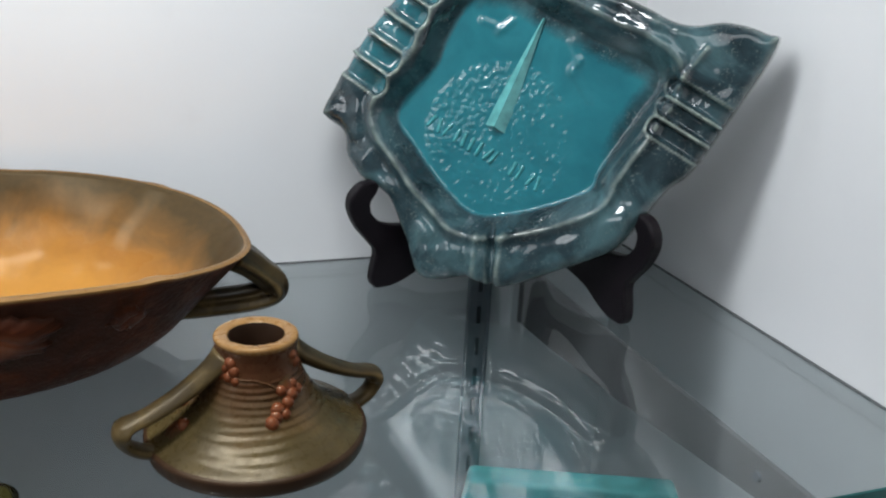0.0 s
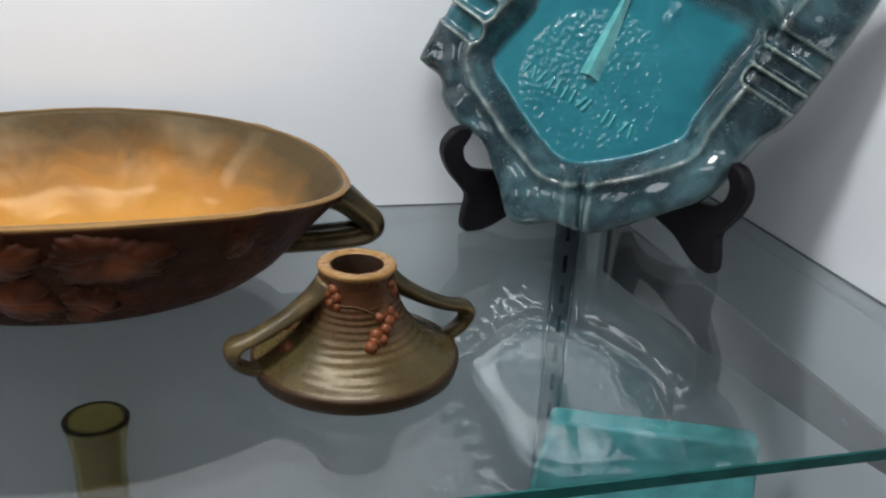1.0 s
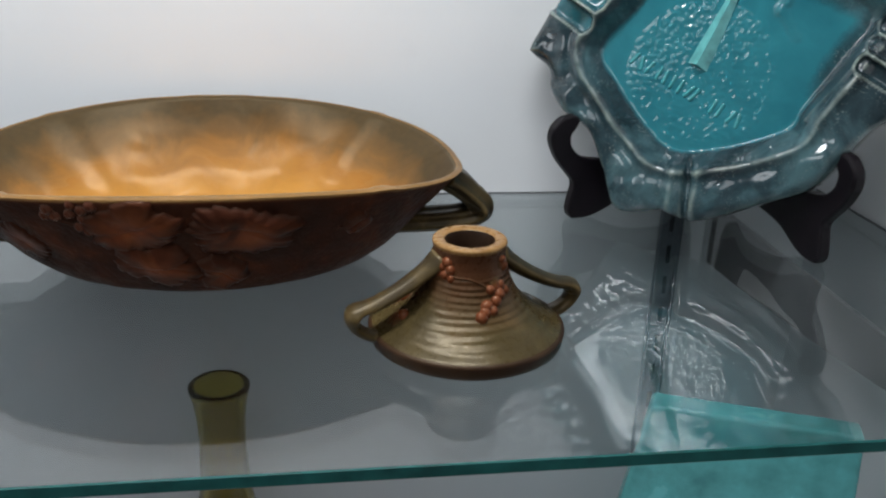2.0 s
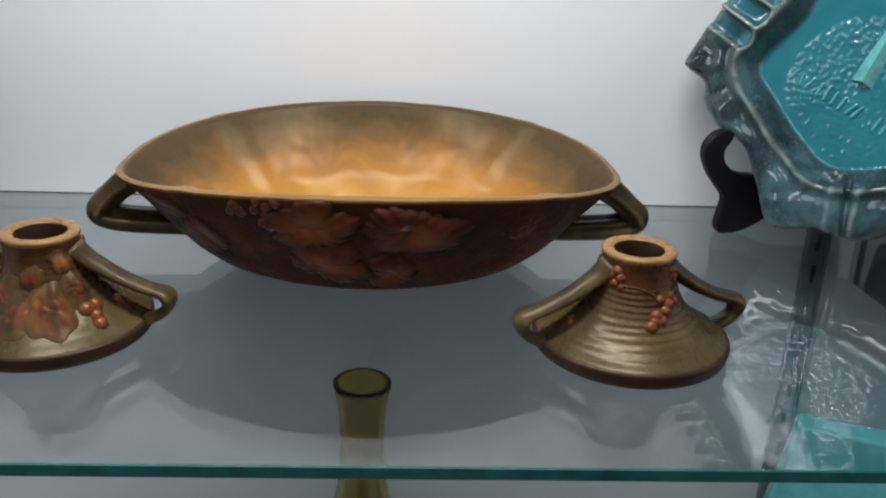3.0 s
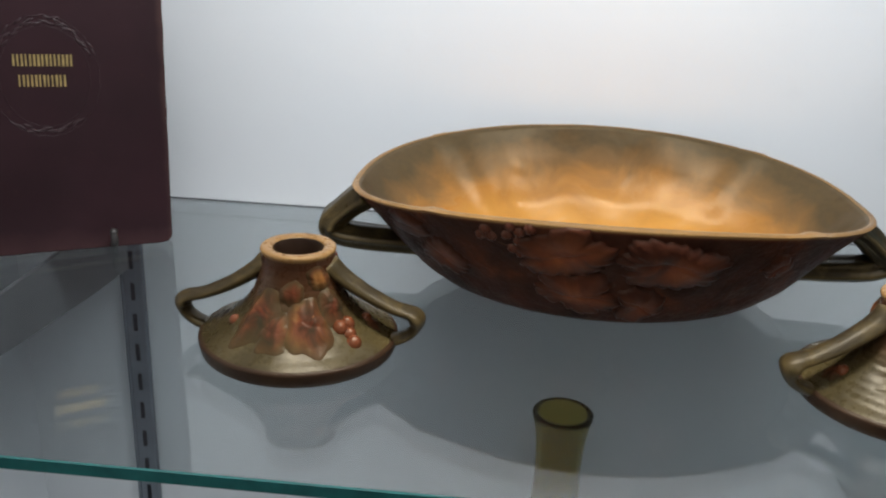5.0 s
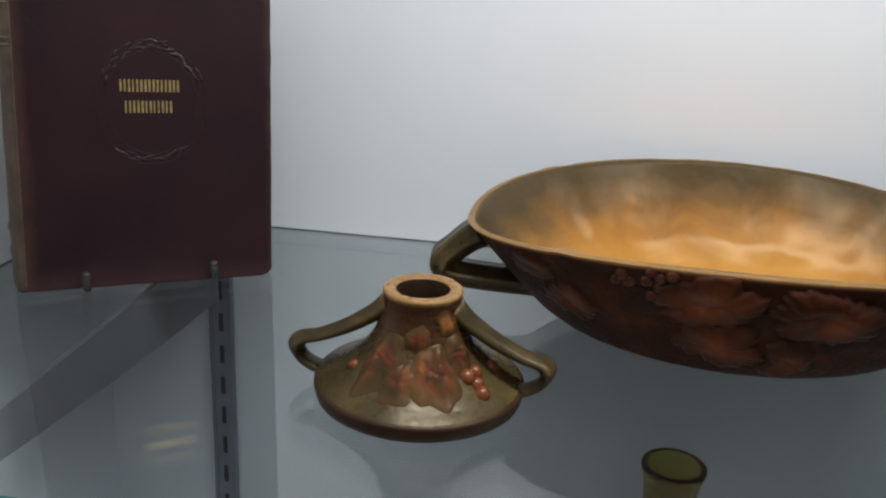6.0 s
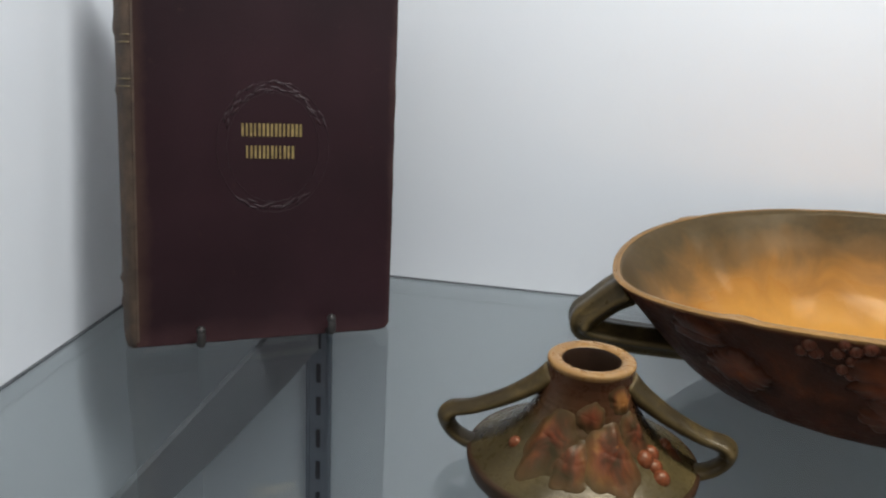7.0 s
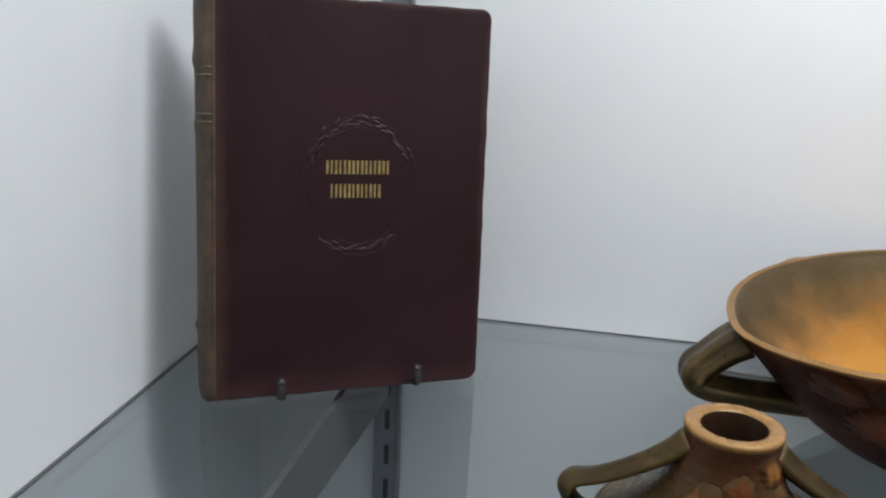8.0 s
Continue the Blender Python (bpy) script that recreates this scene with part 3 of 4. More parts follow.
def console_bowl():
    ob = thing("console_bowl", pose(-0.1054, 0.4771, 0, 0, 0, 0.57), "large oval brown pottery bowl with golden inside and raised leaves", "bowl")
    n, k = 144, 40
    verts, faces, idx = [], [], []
    rows = []
    for i in range(k + 1):
        rows.append(("o", i / k))
    for i in range(5):
        rows.append(("r", i / 4))
    for i in range(k, -1, -1):
        rows.append(("i", i / k))
    for kind, h in rows:
        for j in range(n):
            a = 2 * math.pi * j / n
            if kind == "o":
                p = bowl_at(a, h)
            elif kind == "r":
                x, y, z = bowl_at(a, 1.0, 0.0021 * (1 - math.cos(math.pi * h)))
                p = (x, y, z + 0.0010 * math.sin(math.pi * h))
            else:
                x, y, z = bowl_at(a, h, 0.0042)
                p = (x, y, 0.006 + z * (1 - 0.006 / bowl_rim(a)))
            verts.append(p)
    total = len(rows)
    for i in range(total - 1):
        m = 0 if i < k - 1 else (1 if i < k + 4 else 2)
        for j in range(n):
            faces.append((i * n + j, i * n + (j + 1) % n, (i + 1) * n + (j + 1) % n, (i + 1) * n + j))
            idx.append(m)
    faces.append(tuple(range(n))[::-1])
    idx.append(0)
    faces.append(tuple((total - 1) * n + j for j in range(n)))
    idx.append(2)
    me = mesh_from("body", verts, faces, None, True, [BOWL_OUT, BOWL_RIM, BOWL_IN], idx)
    part_mesh("body", me, ob)
    # twig handles
    side = np.array((0.0, 1.0, 0.0))
    for s in (-1, 1):
        top = spline([(s * 0.1352, 0, 0.0482), (s * 0.1425, 0, 0.0430), (s * 0.1495, 0, 0.0365), (s * 0.1543, 0, 0.0312), (s * 0.1548, 0, 0.0265), (s * 0.1480, 0, 0.0232), (s * 0.132, 0, 0.0216), (s * 0.100, 0, 0.0208)], 48)
        v, f = sweep(top, lambda t: 0.0118 + 0.004 * (1 - t) ** 3 + 0.0022 * math.exp(-((t - 0.5) / 0.1) ** 2), lambda t: 0.0067 + 0.0014 * (1 - t) ** 4 + 0.0010 * math.exp(-((t - 0.44) / 0.10) ** 2), side, 40, 6, 0.09)
        part_mesh("handle", mesh_from("handle", v, f, TWIG, True), ob, "olive twig-shaped handle")

    # raised leaves: middle x and z, half width and height, turn, relief, lobes
    for cx, cz, rx, rz, turn, proud, lobes in (
            (-0.0270, 0.0500, 0.0260, 0.0170, 8, 0.0034, 5),
            (-0.0190, 0.0270, 0.0250, 0.0150, -14, 0.0036, 5),
            (0.0230, 0.0480, 0.0310, 0.0160, -5, 0.0046, 7),
            (0.0125, 0.0225, 0.0150, 0.0130, -20, 0.0046, 3),
            (0.0820, 0.0440, 0.0090, 0.0090, 20, 0.0026, 3),
            (-0.1090, 0.0490, 0.0120, 0.0090, -20, 0.0024, 3),
            (-0.0900, 0.0330, 0.0160, 0.0110, -30, 0.0018, 5)):
        v, f = lobed_leaf(lambda x, z: bowl_at(*bowl_param(x, max(0.004, min(0.0655, z)))), cx, cz, rx, rz, turn, proud, lobes, cx * 300 + cz * 90)
        part_mesh("leaf", lobed_mesh("leaf", v, f, LEAF), ob, "raised rust-red leaf")
    ball = ball_mesh("berry", 0.0034, BOWL_BERRY)
    for x, z in ((-0.0670, 0.0590), (-0.0640, 0.0555), (-0.0695, 0.0550), (-0.0545, 0.0625), (-0.0500, 0.0600), (-0.0560, 0.0575), (-0.0450, 0.0625), (-0.0500, 0.0550), (-0.0525, 0.0500), (-0.0485, 0.0480), (0.0800, 0.0400), (0.0850, 0.0430), (0.0825, 0.0480)):
        a, h = bowl_param(x, z)
        p = Vector(bowl_at(a, h))
        o = part_mesh("berry", ball, ob)
        o.location = p * 0.99
        k = random.uniform(0.8, 1.1)
        o.scale = (k, 0.75 * k, k)
    # stems that run from the leaves to the berries
    for pts in (((-0.044, 0.052), (-0.052, 0.050), (-0.060, 0.051), (-0.068, 0.054)), ((0.072, 0.0420), (0.077, 0.0425), (0.082, 0.0440), (0.087, 0.046))):
        path = [np.array(bowl_at(*bowl_param(x, z))) for x, z in [tuple(q) for q in spline([(x, z) for x, z in pts], 16)]]
        v, f = sweep(path, lambda t: 0.0008, lambda t: 0.0006, np.array((0, 0, 1.0)), 8)
        part_mesh("stem", mesh_from("stem", v, f, LEAF, True), ob)
    return ob


console_bowl()

# ---- candle holders ----
CANDLE_OUT = [(0.0, 0.0012), (0.040, 0.0012), (0.0455, 0.0), (0.0466, 0.0008), (0.0472, 0.0030), (0.0477, 0.0062), (0.0476, 0.0070), (0.0470, 0.0077), (0.0460, 0.0080)]
CONE = ((0.0460, 0.0080), (0.0405, 0.0108), (0.0345, 0.0145), (0.0290, 0.0190), (0.0245, 0.0240), (0.0212, 0.0295), (0.0192, 0.0350), (0.0178, 0.0400), (0.0172, 0.0440), (0.0173, 0.0480))


def cone_radius(z):
    return float(np.interp(z, [q[1] for q in CONE], [q[0] for q in CONE]))


def candle_at(a, z):
    r = cone_radius(z)
    return (r * math.cos(a), r * math.sin(a), z)


def candle_holder(m):
    ob = thing("candle_holder", m, "low olive brown pottery candle holder with two twig-shaped handles", "candle holder", "pair of candle holders")
    v, f = lathe(CANDLE_OUT, 96)
    part_mesh("foot", mesh_from("foot", v, f, CANDLE_FOOT, True), ob, "dark brown foot edge")
    prof = [(cone_radius(z), z) for z in np.linspace(0.0080, 0.048, 100)]

    def rings(a, r, z):
        if z > 0.037:
            return 0.0
        fade = max(0, math.sin(a)) ** 1.5
        uneven = 0.65 + 0.7 * noise.noise(Vector((2.2 * math.cos(a), 2.2 * math.sin(a), z * 220)))
        return 0.00034 * uneven * math.sin(2 * math.pi * z / 0.0027 + 0.9 * math.sin(2 * a) + 1.5 * noise.noise(Vector((math.cos(a), math.sin(a), z * 90)))) * (0.22 + 0.78 * fade)

    v, f = lathe(prof, 96, rings)
    part_mesh("cone", mesh_from("cone", v, f, CANDLE, True), ob)
    v, f = lathe([(0.0172, 0.0478), (0.0176, 0.0486), (0.0178, 0.0494), (0.0176, 0.0502), (0.0168, 0.0508), (0.0150, 0.0508), (0.0128, 0.0506), (0.0119, 0.0498)], 64)
    part_mesh("rim", mesh_from("rim", v, f, CANDLE_RIM, True), ob, "golden tan rim")
    v, f = lathe([(0.0119, 0.0499), (0.0114, 0.048), (0.0108, 0.036), (0.0104, 0.022), (0.0, 0.0215)], 48)
    part_mesh("well", mesh_from("well", v, f, CANDLE_WELL, True), ob, "dark candle well")
    side = np.array((0.0, 1.0, 0.0))
    for s in (-1, 1):
        path = spline([(s * 0.0145, 0, 0.0425), (s * 0.0215, 0, 0.0365), (s * 0.0330, 0, 0.0290), (s * 0.0460, 0, 0.0228), (s * 0.0550, 0, 0.0202), (s * 0.0574, 0, 0.0162), (s * 0.0552, 0, 0.0112), (s * 0.0500, 0, 0.0075), (s * 0.0440, 0, 0.0055)], 44)
        v, f = sweep(path, lambda t: 0.0052 + 0.0020 * math.exp(-((t - 0.56) / 0.10) ** 2) + 0.003 * (1 - t) ** 5, lambda t: 0.0027 + 0.0012 * math.exp(-((t - 0.58) / 0.08) ** 2) + 0.0022 * (1 - t) ** 4, side, 20, 4, 0.05)
        part_mesh("handle", mesh_from("handle", v, f, TWIG, True), ob, "olive twig-shaped handle")
    # leaves: angle and height of the middle, half width and height, turn, relief, lobes
    d = radians
    for a0, z0, wa, wz, turn, proud, lobes in (
            (-118, 0.0235, 25, 0.0125, 0, 0.0034, 3),
            (-98, 0.0190, 18, 0.0085, 0, 0.0026, 3),
            (-68, 0.0215, 25, 0.0120, 0, 0.0040, 5),
            (-36, 0.0265, 19, 0.0095, 0, 0.0034, 3),
            (-45, 0.0395, 22, 0.0060, 0, 0.0022, 3),
            (-84, 0.0340, 18, 0.0060, 0, 0.0016, 3),
            (10, 0.0385, 20, 0.0055, 0, 0.0010, 3),
            (108, 0.0315, 15, 0.0060, 0, 0.0012, 3),
            (0, 0.0140, 9, 0.0030, 0, 0.0014, 3),
            (128, 0.0420, 12, 0.0045, 0, 0.0010, 3)):
        v, f = lobed_leaf(lambda a, z: candle_at(a, max(0.0085, min(0.0475, z))), d(a0), z0, d(wa) * 1.1, wz * 1.1, turn, proud * 0.80, lobes, a0 * 0.37, True)
        part_mesh("leaf", lobed_mesh("leaf", v, f, BLOSSOM), ob, "raised rusty orange leaf")
    # thin stem from one berry cluster to the other
    stem = [np.array(candle_at(d(a), z)) for a, z in [tuple(q) for q in spline([(34, 0.0385), (50, 0.0372), (66, 0.0372), (84, 0.0350), (97, 0.0318)], 20)]]
    v, f = sweep(stem, lambda t: 0.0006, lambda t: 0.0004, np.array((0, 0, 1.0)), 8)
    part_mesh("stem", mesh_from("stem", v, f, CANDLE, True), ob)
    ball = ball_mesh("berry", 0.0030, BERRY)
    spots = [(-31, 0.0150), (-36, 0.0178), (-26, 0.0180), (-33, 0.0122), (-150, 0.0165),
             (31, 0.0432), (38, 0.0400), (24, 0.0405), (30, 0.0372), (41, 0.0362), (18, 0.0375),
             (98, 0.0318), (110, 0.0292), (123, 0.0296), (90, 0.0250), (82, 0.0210), (103, 0.0268), (87, 0.0228), (96, 0.0232), (116, 0.0326),
             (128, 0.0440), (132, 0.0405), (2, 0.0150)]
    for a, z in spots:
        o = part_mesh("berry", ball, ob)
        x, y, _ = candle_at(d(a), z)
        o.location = (x * 0.955, y * 0.955, z)
        k = (1.15 if z < 0.020 and a < 0 else 1.0 if z < 0.034 else 0.85) * random.uniform(0.82, 1.15)
        o.scale = (k, k * random.uniform(0.9, 1.1), k * random.uniform(0.9, 1.15))
    return ob


candle_a = candle_holder(pose(-0.2564, 0.3772, 0, 0, 0, -1))
candle_b = copy_thing(candle_a, pose(0.0250, 0.3700, 0, 0, 0, 193))

# ---- state-shaped dish on its easel ----
OUTLINE = [(-48, 162), (-60, 150), (-73, 129), (-94, 96), (-108, 64), (-106, 57), (-95, 50), (-92, 37), (-81, 25), (-63, 15), (-50, -8), (-41, -27), (-30, -31), (-10, -26), (3, -29), (18, -27), (48, -12), (74, 3), (95, 36), (107, 48), (120, 72), (142, 119), (136, 126), (116, 130), (99, 127), (86, 129), (70, 136), (45, 144), (20, 150), (-10, 158), (-30, 165)]
POOL = [(-26, 136), (-39, 113), (-45, 95), (-66, 66), (-53, 46), (-29, 21), (-10, 10), (22, 17), (53, 32), (59, 45), (77, 79), (85, 102), (46, 118), (17, 130), (-5, 140)]


def chaikin(pts, times, cut=0.22):
    pts = np.array(pts, float)
    for _ in range(times):
        nxt = np.roll(pts, -1, axis=0)
        pts = np.stack([(1 - cut) * pts + cut * nxt, cut * pts + (1 - cut) * nxt], 1).reshape(-1, 2)
    return pts


def soft_loop(pts):
    """A closed curve through the places, with small round corners."""
    pts, out = np.array(pts, float), []
    n = len(pts)
    for i in range(n):
        a, b, c, e = pts[i - 1], pts[i], pts[(i + 1) % n], pts[(i + 2) % n]
        for t in np.linspace(0, 1, 6, endpoint=False):
            out.append(0.5 * (2 * b + (c - a) * t + (2 * a - 5 * b + 4 * c - e) * t * t + (3 * b - a - 3 * c + e) * t ** 3))
    return np.array(out)


def to_loop(p, loop):
    """Signed distance (inside positive) from the places p to a closed loop, and the nearest places on it."""
    a, b = loop, np.roll(loop, -1, axis=0)
    best = np.full(len(p), 1e9)
    near = np.zeros_like(p)
    inside = np.zeros(len(p), bool)
    for (x0, y0), (x1, y1) in zip(a, b):
        e = np.array((x1 - x0, y1 - y0))
        t = np.clip(((p - (x0, y0)) @ e) / (e @ e + 1e-12), 0, 1)
        q = np.array((x0, y0)) + t[:, None] * e
        dist = np.linalg.norm(p - q, axis=1)
        m = dist < best
        best[m], near[m] = dist[m], q[m]
        cross = ((y0 > p[:, 1]) != (y1 > p[:, 1])) & (p[:, 0] < (x1 - x0) * (p[:, 1] - y0) / (y1 - y0 + 1e-12) + x0)
        inside ^= cross
    return np.where(inside, best, -best), near


def step(x, lo, hi):
    t = np.clip((x - lo) / (hi - lo), 0, 1)
    return t * t * (3 - 2 * t)


def dish_height(p, d_out, d_pool):
    """Height of the dish's face in millimetres under its crest."""
    u, v = p[:, 0], p[:, 1]
    h = np.zeros(len(p))
    r = 8.0
    e = np.clip((r - d_out) / r, 0, 1)
    h -= 7.0 * (1 - np.sqrt(np.maximum(0, 1 - e * e)))
    # the wall rises from a crease round the pool and rolls over into the rim
    rise = np.clip(-d_pool / 15.0, 0, 1)
    h -= 17.0 * (1 - np.sin(0.5 * np.pi * rise) ** 1.35)
    h += 1.3 * np.exp(-((d_pool + 13.0) / 3.0) ** 2)
    h -= 1.2 * np.exp(-((d_pool + 19.0) / 4.0) ** 2) * step(d_out, 3, 9)
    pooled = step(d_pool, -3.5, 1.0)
    wave = np.array([noise.noise(Vector((a * 0.035, b * 0.035, 5.3))) + 0.5 * noise.noise(Vector((a * 0.09, b * 0.09, 7.7))) for a, b in p])
    h += 3.0 * wave * step(-d_pool, 3, 11)
    # spout crease at the foot of the dish
    low = step(-v, -10, 2)
    h -= 6.0 * np.exp(-((u - 2 + 0.10 * v) / 2.0) ** 2) * low
    h += 3.2 * (np.exp(-((u - 9) / 4.0) ** 2) + np.exp(-((u + 6) / 4.0) ** 2)) * low
    # rests: rounded troughs across the two arms, with sharp ridges between them
    for cu, cv, du, dv, lu, lv, first, pitch, count in ((-79, 73, -0.88, 0.47, 0.47, 0.88, 0.0, 15.5, 5), (85, 67, 0.90, -0.30, 0.44, 0.90, 0.0, 12.0, 3)):
        al = ((u - cu) * lu + (v - cv) * lv - first) / pitch
        ac = (u - cu) * du + (v - cv) * dv
        inside = step(ac, -1.5 - 3 * np.abs(np.sin(np.pi * al)), 2.0 - 3 * np.abs(np.sin(np.pi * al)))
        zone = inside * step(al, -0.08, 0.0) * step(-al, -count - 0.08, -count)
        trough = np.minimum(1, 1.6 * np.abs(np.sin(np.pi * al)))
        h -= zone * 6.0 * trough
        pooled = np.maximum(pooled, (0.58 if cu < 0 else 0.42) * zone * np.abs(np.sin(np.pi * al)) ** 0.7)
        h += zone * 1.2 * np.exp(-(np.sin(np.pi * al) / 0.14) ** 2)
    # long ridge that runs up the broad arm
    t = np.clip(((u - 62) * 0.52 + (v - 38) * 0.86) / 92, 0, 1)
    dd = np.hypot(u - (62 + 48 * t), v - (38 + 79 * t))
    h += 2.0 * np.exp(-(dd / 1.8) ** 2)
    # pebbled disc, with two bolts beside the needle
    inside = step(d_pool, 1, 5)
    disc = step(47 - np.hypot(u + 3, (v - 56)), 0, 4)
    peb = np.array([noise.noise(Vector((a * 0.36, b * 0.36, 9.0))) + 0.6 * noise.noise(Vector((a * 0.62, b * 0.62, 4.0))) for a, b in p])
    patchy = 0.45 + 0.55 * step(-(u - 6) * 0.6 + (v - 60), -10, 30)
    h += inside * disc * patchy * (0.35 + 0.90 * np.maximum(-0.3, peb))
    for su, sv, eu, ev in ((34, 116, 40, 104), (40, 106, 36, 98), (36, 100, 48, 84), (-20, 124, -8, 120), (-10, 118, -2, 125)):
        w = np.array((eu - su, ev - sv), float)
        t = np.clip(((p - (su, sv)) @ w) / (w @ w), 0, 1)
        dd = np.linalg.norm(p - (np.array((su, sv)) + t[:, None] * w), axis=1)
        h += 0.8 * np.exp(-(dd / 2.2) ** 2)
    # gentle hollow of the pool
    h -= 1.0 * step(d_pool, 0, 35)
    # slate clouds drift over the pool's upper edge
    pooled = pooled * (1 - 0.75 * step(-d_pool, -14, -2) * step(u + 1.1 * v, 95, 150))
    return h, pooled


def dish(m):
    ob = thing("ashtray_dish", m, "state-shaped ceramic ashtray, slate rim and turquoise pool, propped on easel", "ashtray")
    outline, pool = soft_loop(OUTLINE) * 1.03 - (0.6, 1.6), soft_loop(POOL)
    g = 1.0
    us, vs = np.arange(-115, 150, g), np.arange(-38, 172, g)
    nu, nv = len(us), len(vs)
    p = np.stack(np.meshgrid(us, vs, indexing="ij"), -1).reshape(-1, 2)
    d_out, near = to_loop(p, outline)
    keep = d_out > 0
    cells = []
    for i in range(nu - 1):
        for j in range(nv - 1):
            c = (i * nv + j, (i + 1) * nv + j, (i + 1) * nv + j + 1, i * nv + j + 1)
            if all(d_out[k] > -g for k in c) and any(keep[k] for k in c):
                cells.append(c)
    p[~keep] = near[~keep]
    d_out = np.maximum(d_out, 0)
    d_pool, _ = to_loop(p, pool)
    h, pooled = dish_height(p, d_out, d_pool)
    used = sorted({k for c in cells for k in c})
    new_id = {k: i for i, k in enumerate(used)}
    front = [(p[k, 0] / 1000, -h[k] / 1000, p[k, 1] / 1000) for k in used]
    rim_f = [tuple(new_id[k] for k in c) for c in cells if sum(d_pool[k] for k in c) / 4 <= -0.5]
    pool_f = [tuple(new_id[k] for k in c) for c in cells if sum(d_pool[k] for k in c) / 4 > -0.5]
    # side wall and back of the rim
    count = {}
    for c in rim_f + pool_f:
        for a, b in zip(c, c[1:] + c[:1]):
            count[(a, b)] = 1
    open_edges = [e for e in count if (e[1], e[0]) not in count]
    verts = list(front)
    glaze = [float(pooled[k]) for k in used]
    mid, back = {}, {}
    centre = Vector((0.010, 0.0, 0.065))
    for a, b in open_edges:
        for k in (a, b):
            if k not in mid:
                q = Vector(front[k])
                mid[k] = len(verts)
                verts.append((q.x + (q.x - centre.x) * 0.012, 0.017, q.z + (q.z - centre.z) * 0.012))
                back[k] = len(verts)
                verts.append((centre.x + (q.x - centre.x) * 0.93, 0.026, centre.z + (q.z - centre.z) * 0.93))
    extra = []
    for a, b in open_edges:
        extra.append((b, a, mid[a], mid[b]))
        extra.append((mid[b], mid[a], back[a], back[b]))
    hub = len(verts)
    verts.append((centre.x, 0.026, centre.z))
    for a, b in open_edges:
        extra.append((back[b], back[a], hub))

    def sub(name, faces, mat, label):
        ids = sorted({k for f in faces for k in f})
        at = {k: i for i, k in enumerate(ids)}
        me = mesh_from(name, [verts[k] for k in ids], [tuple(at[k] for k in f) for f in faces], mat, True)
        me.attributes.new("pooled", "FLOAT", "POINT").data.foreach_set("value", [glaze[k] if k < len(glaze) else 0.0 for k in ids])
        return part_mesh(name, me, ob, label)

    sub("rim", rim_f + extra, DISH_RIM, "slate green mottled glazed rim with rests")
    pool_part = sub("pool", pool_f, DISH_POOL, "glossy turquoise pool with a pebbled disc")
    # needle: a long raised spike
    a, b = Vector((-0.006, 0.0185, 0.061)), Vector((0.0165, 0.0155, 0.128))
    w = Vector((0.95, 0, -0.31)) * 0.0072
    out = Vector((0, -1, 0))
    nv_ = [a - w, a + w, a + out * 0.0065 + (b - a) * 0.03, b - w * 0.1, b + w * 0.1, b + out * 0.001]
    me = mesh_from("needle", nv_, [(0, 2, 1), (0, 3, 5, 2), (2, 5, 4, 1), (3, 4, 5)], NEEDLE)
    part_mesh("needle", me, pool_part, "pale raised spike")
    # raised lettering as plain bars
    start, end = Vector((-0.047, 0.0, 0.063)), Vector((0.026, 0.0, 0.031))
    along = (end - start).normalized()
    ln = (end - start).length
    turn = Matrix.Translation((start.x, 0.0168, start.z)) @ Matrix.Rotation(math.atan2(-along.z, along.x), 4, "Y")
    for t0, lean in ((0.02, 14), (0.09, -14), (0.16, 14), (0.25, 0), (0.31, -8), (0.38, 0), (0.45, 0), (0.53, 20), (0.58, 12), (0.75, 0), (0.81, 0), (0.91, 14), (0.97, -14)):
        o = part("lettering_bar", box_bm(-0.0011, 0.0011, -0.0004, 0.0030, -0.0046, 0.0046, 0.0009, 3), DISH_PALE, pool_part, "", True)
        o.matrix_local = turn @ Matrix.Translation((t0 * ln, 0, 0)) @ Matrix.Rotation(radians(lean), 4, "Y")
    return ob


DISH_AT = (0.177, 0.486, 0.048)
dish(pose(*DISH_AT, -10, 0, -36))


def display_easel():
    """Two scrolled boards, hinged behind the dish and opened like a V."""
    hinge = Vector((0.239, 0.565, 0))
    ob = thing("display_easel", pose(*hinge), "black wooden folding display easel with curled feet", "easel")
    half = [(20, 1), (40, 16), (60, 15), (82, 12), (100, 3), (112, -0.1), (121, -0.1), (125, 5), (124, 14), (121, 25), (127, 32), (136, 42), (142, 54), (141, 63), (134, 70), (125, 71.5), (121, 68), (123, 63), (127.5, 58), (126, 50), (119, 43.5), (110, 41), (100, 40), (80, 33), (60, 30), (40, 34), (30, 120), (12, 120)]
    loop = [(x / 1000, max(0.0004, z / 1000)) for x, z in chaikin(half, 2)]
    for name, foot in (("board", (0.1165, 0.5315)), ("board", (0.2515, 0.450))):
        bm = plate_bm(loop, 0.008)
        o = part(name, bm, EASEL_WOOD, ob)
        o.matrix_local = pose(0, 0, 0, 0, 0, math.degrees(math.atan2(foot[1] - hinge.y, foot[0] - hinge.x)))
        mod = o.modifiers.new("bevel", "BEVEL")
        mod.width, mod.segments, mod.limit_method, mod.angle_limit = 0.0016, 2, "ANGLE", radians(50)
    bm = bmesh.new()
    bmesh.ops.create_cone(bm, cap_ends=True, segments=12, radius1=0.004, radius2=0.004, depth=0.11)
    o = part("hinge_pin", bm, EASEL_WOOD, ob)
    o.location = (0, 0, 0.06)
    return ob


display_easel()

# ---- old book on a wire stand ----
BOOK = pose(-0.489, 0.430, 0.0038, -6.5, 2.0, 31.04)


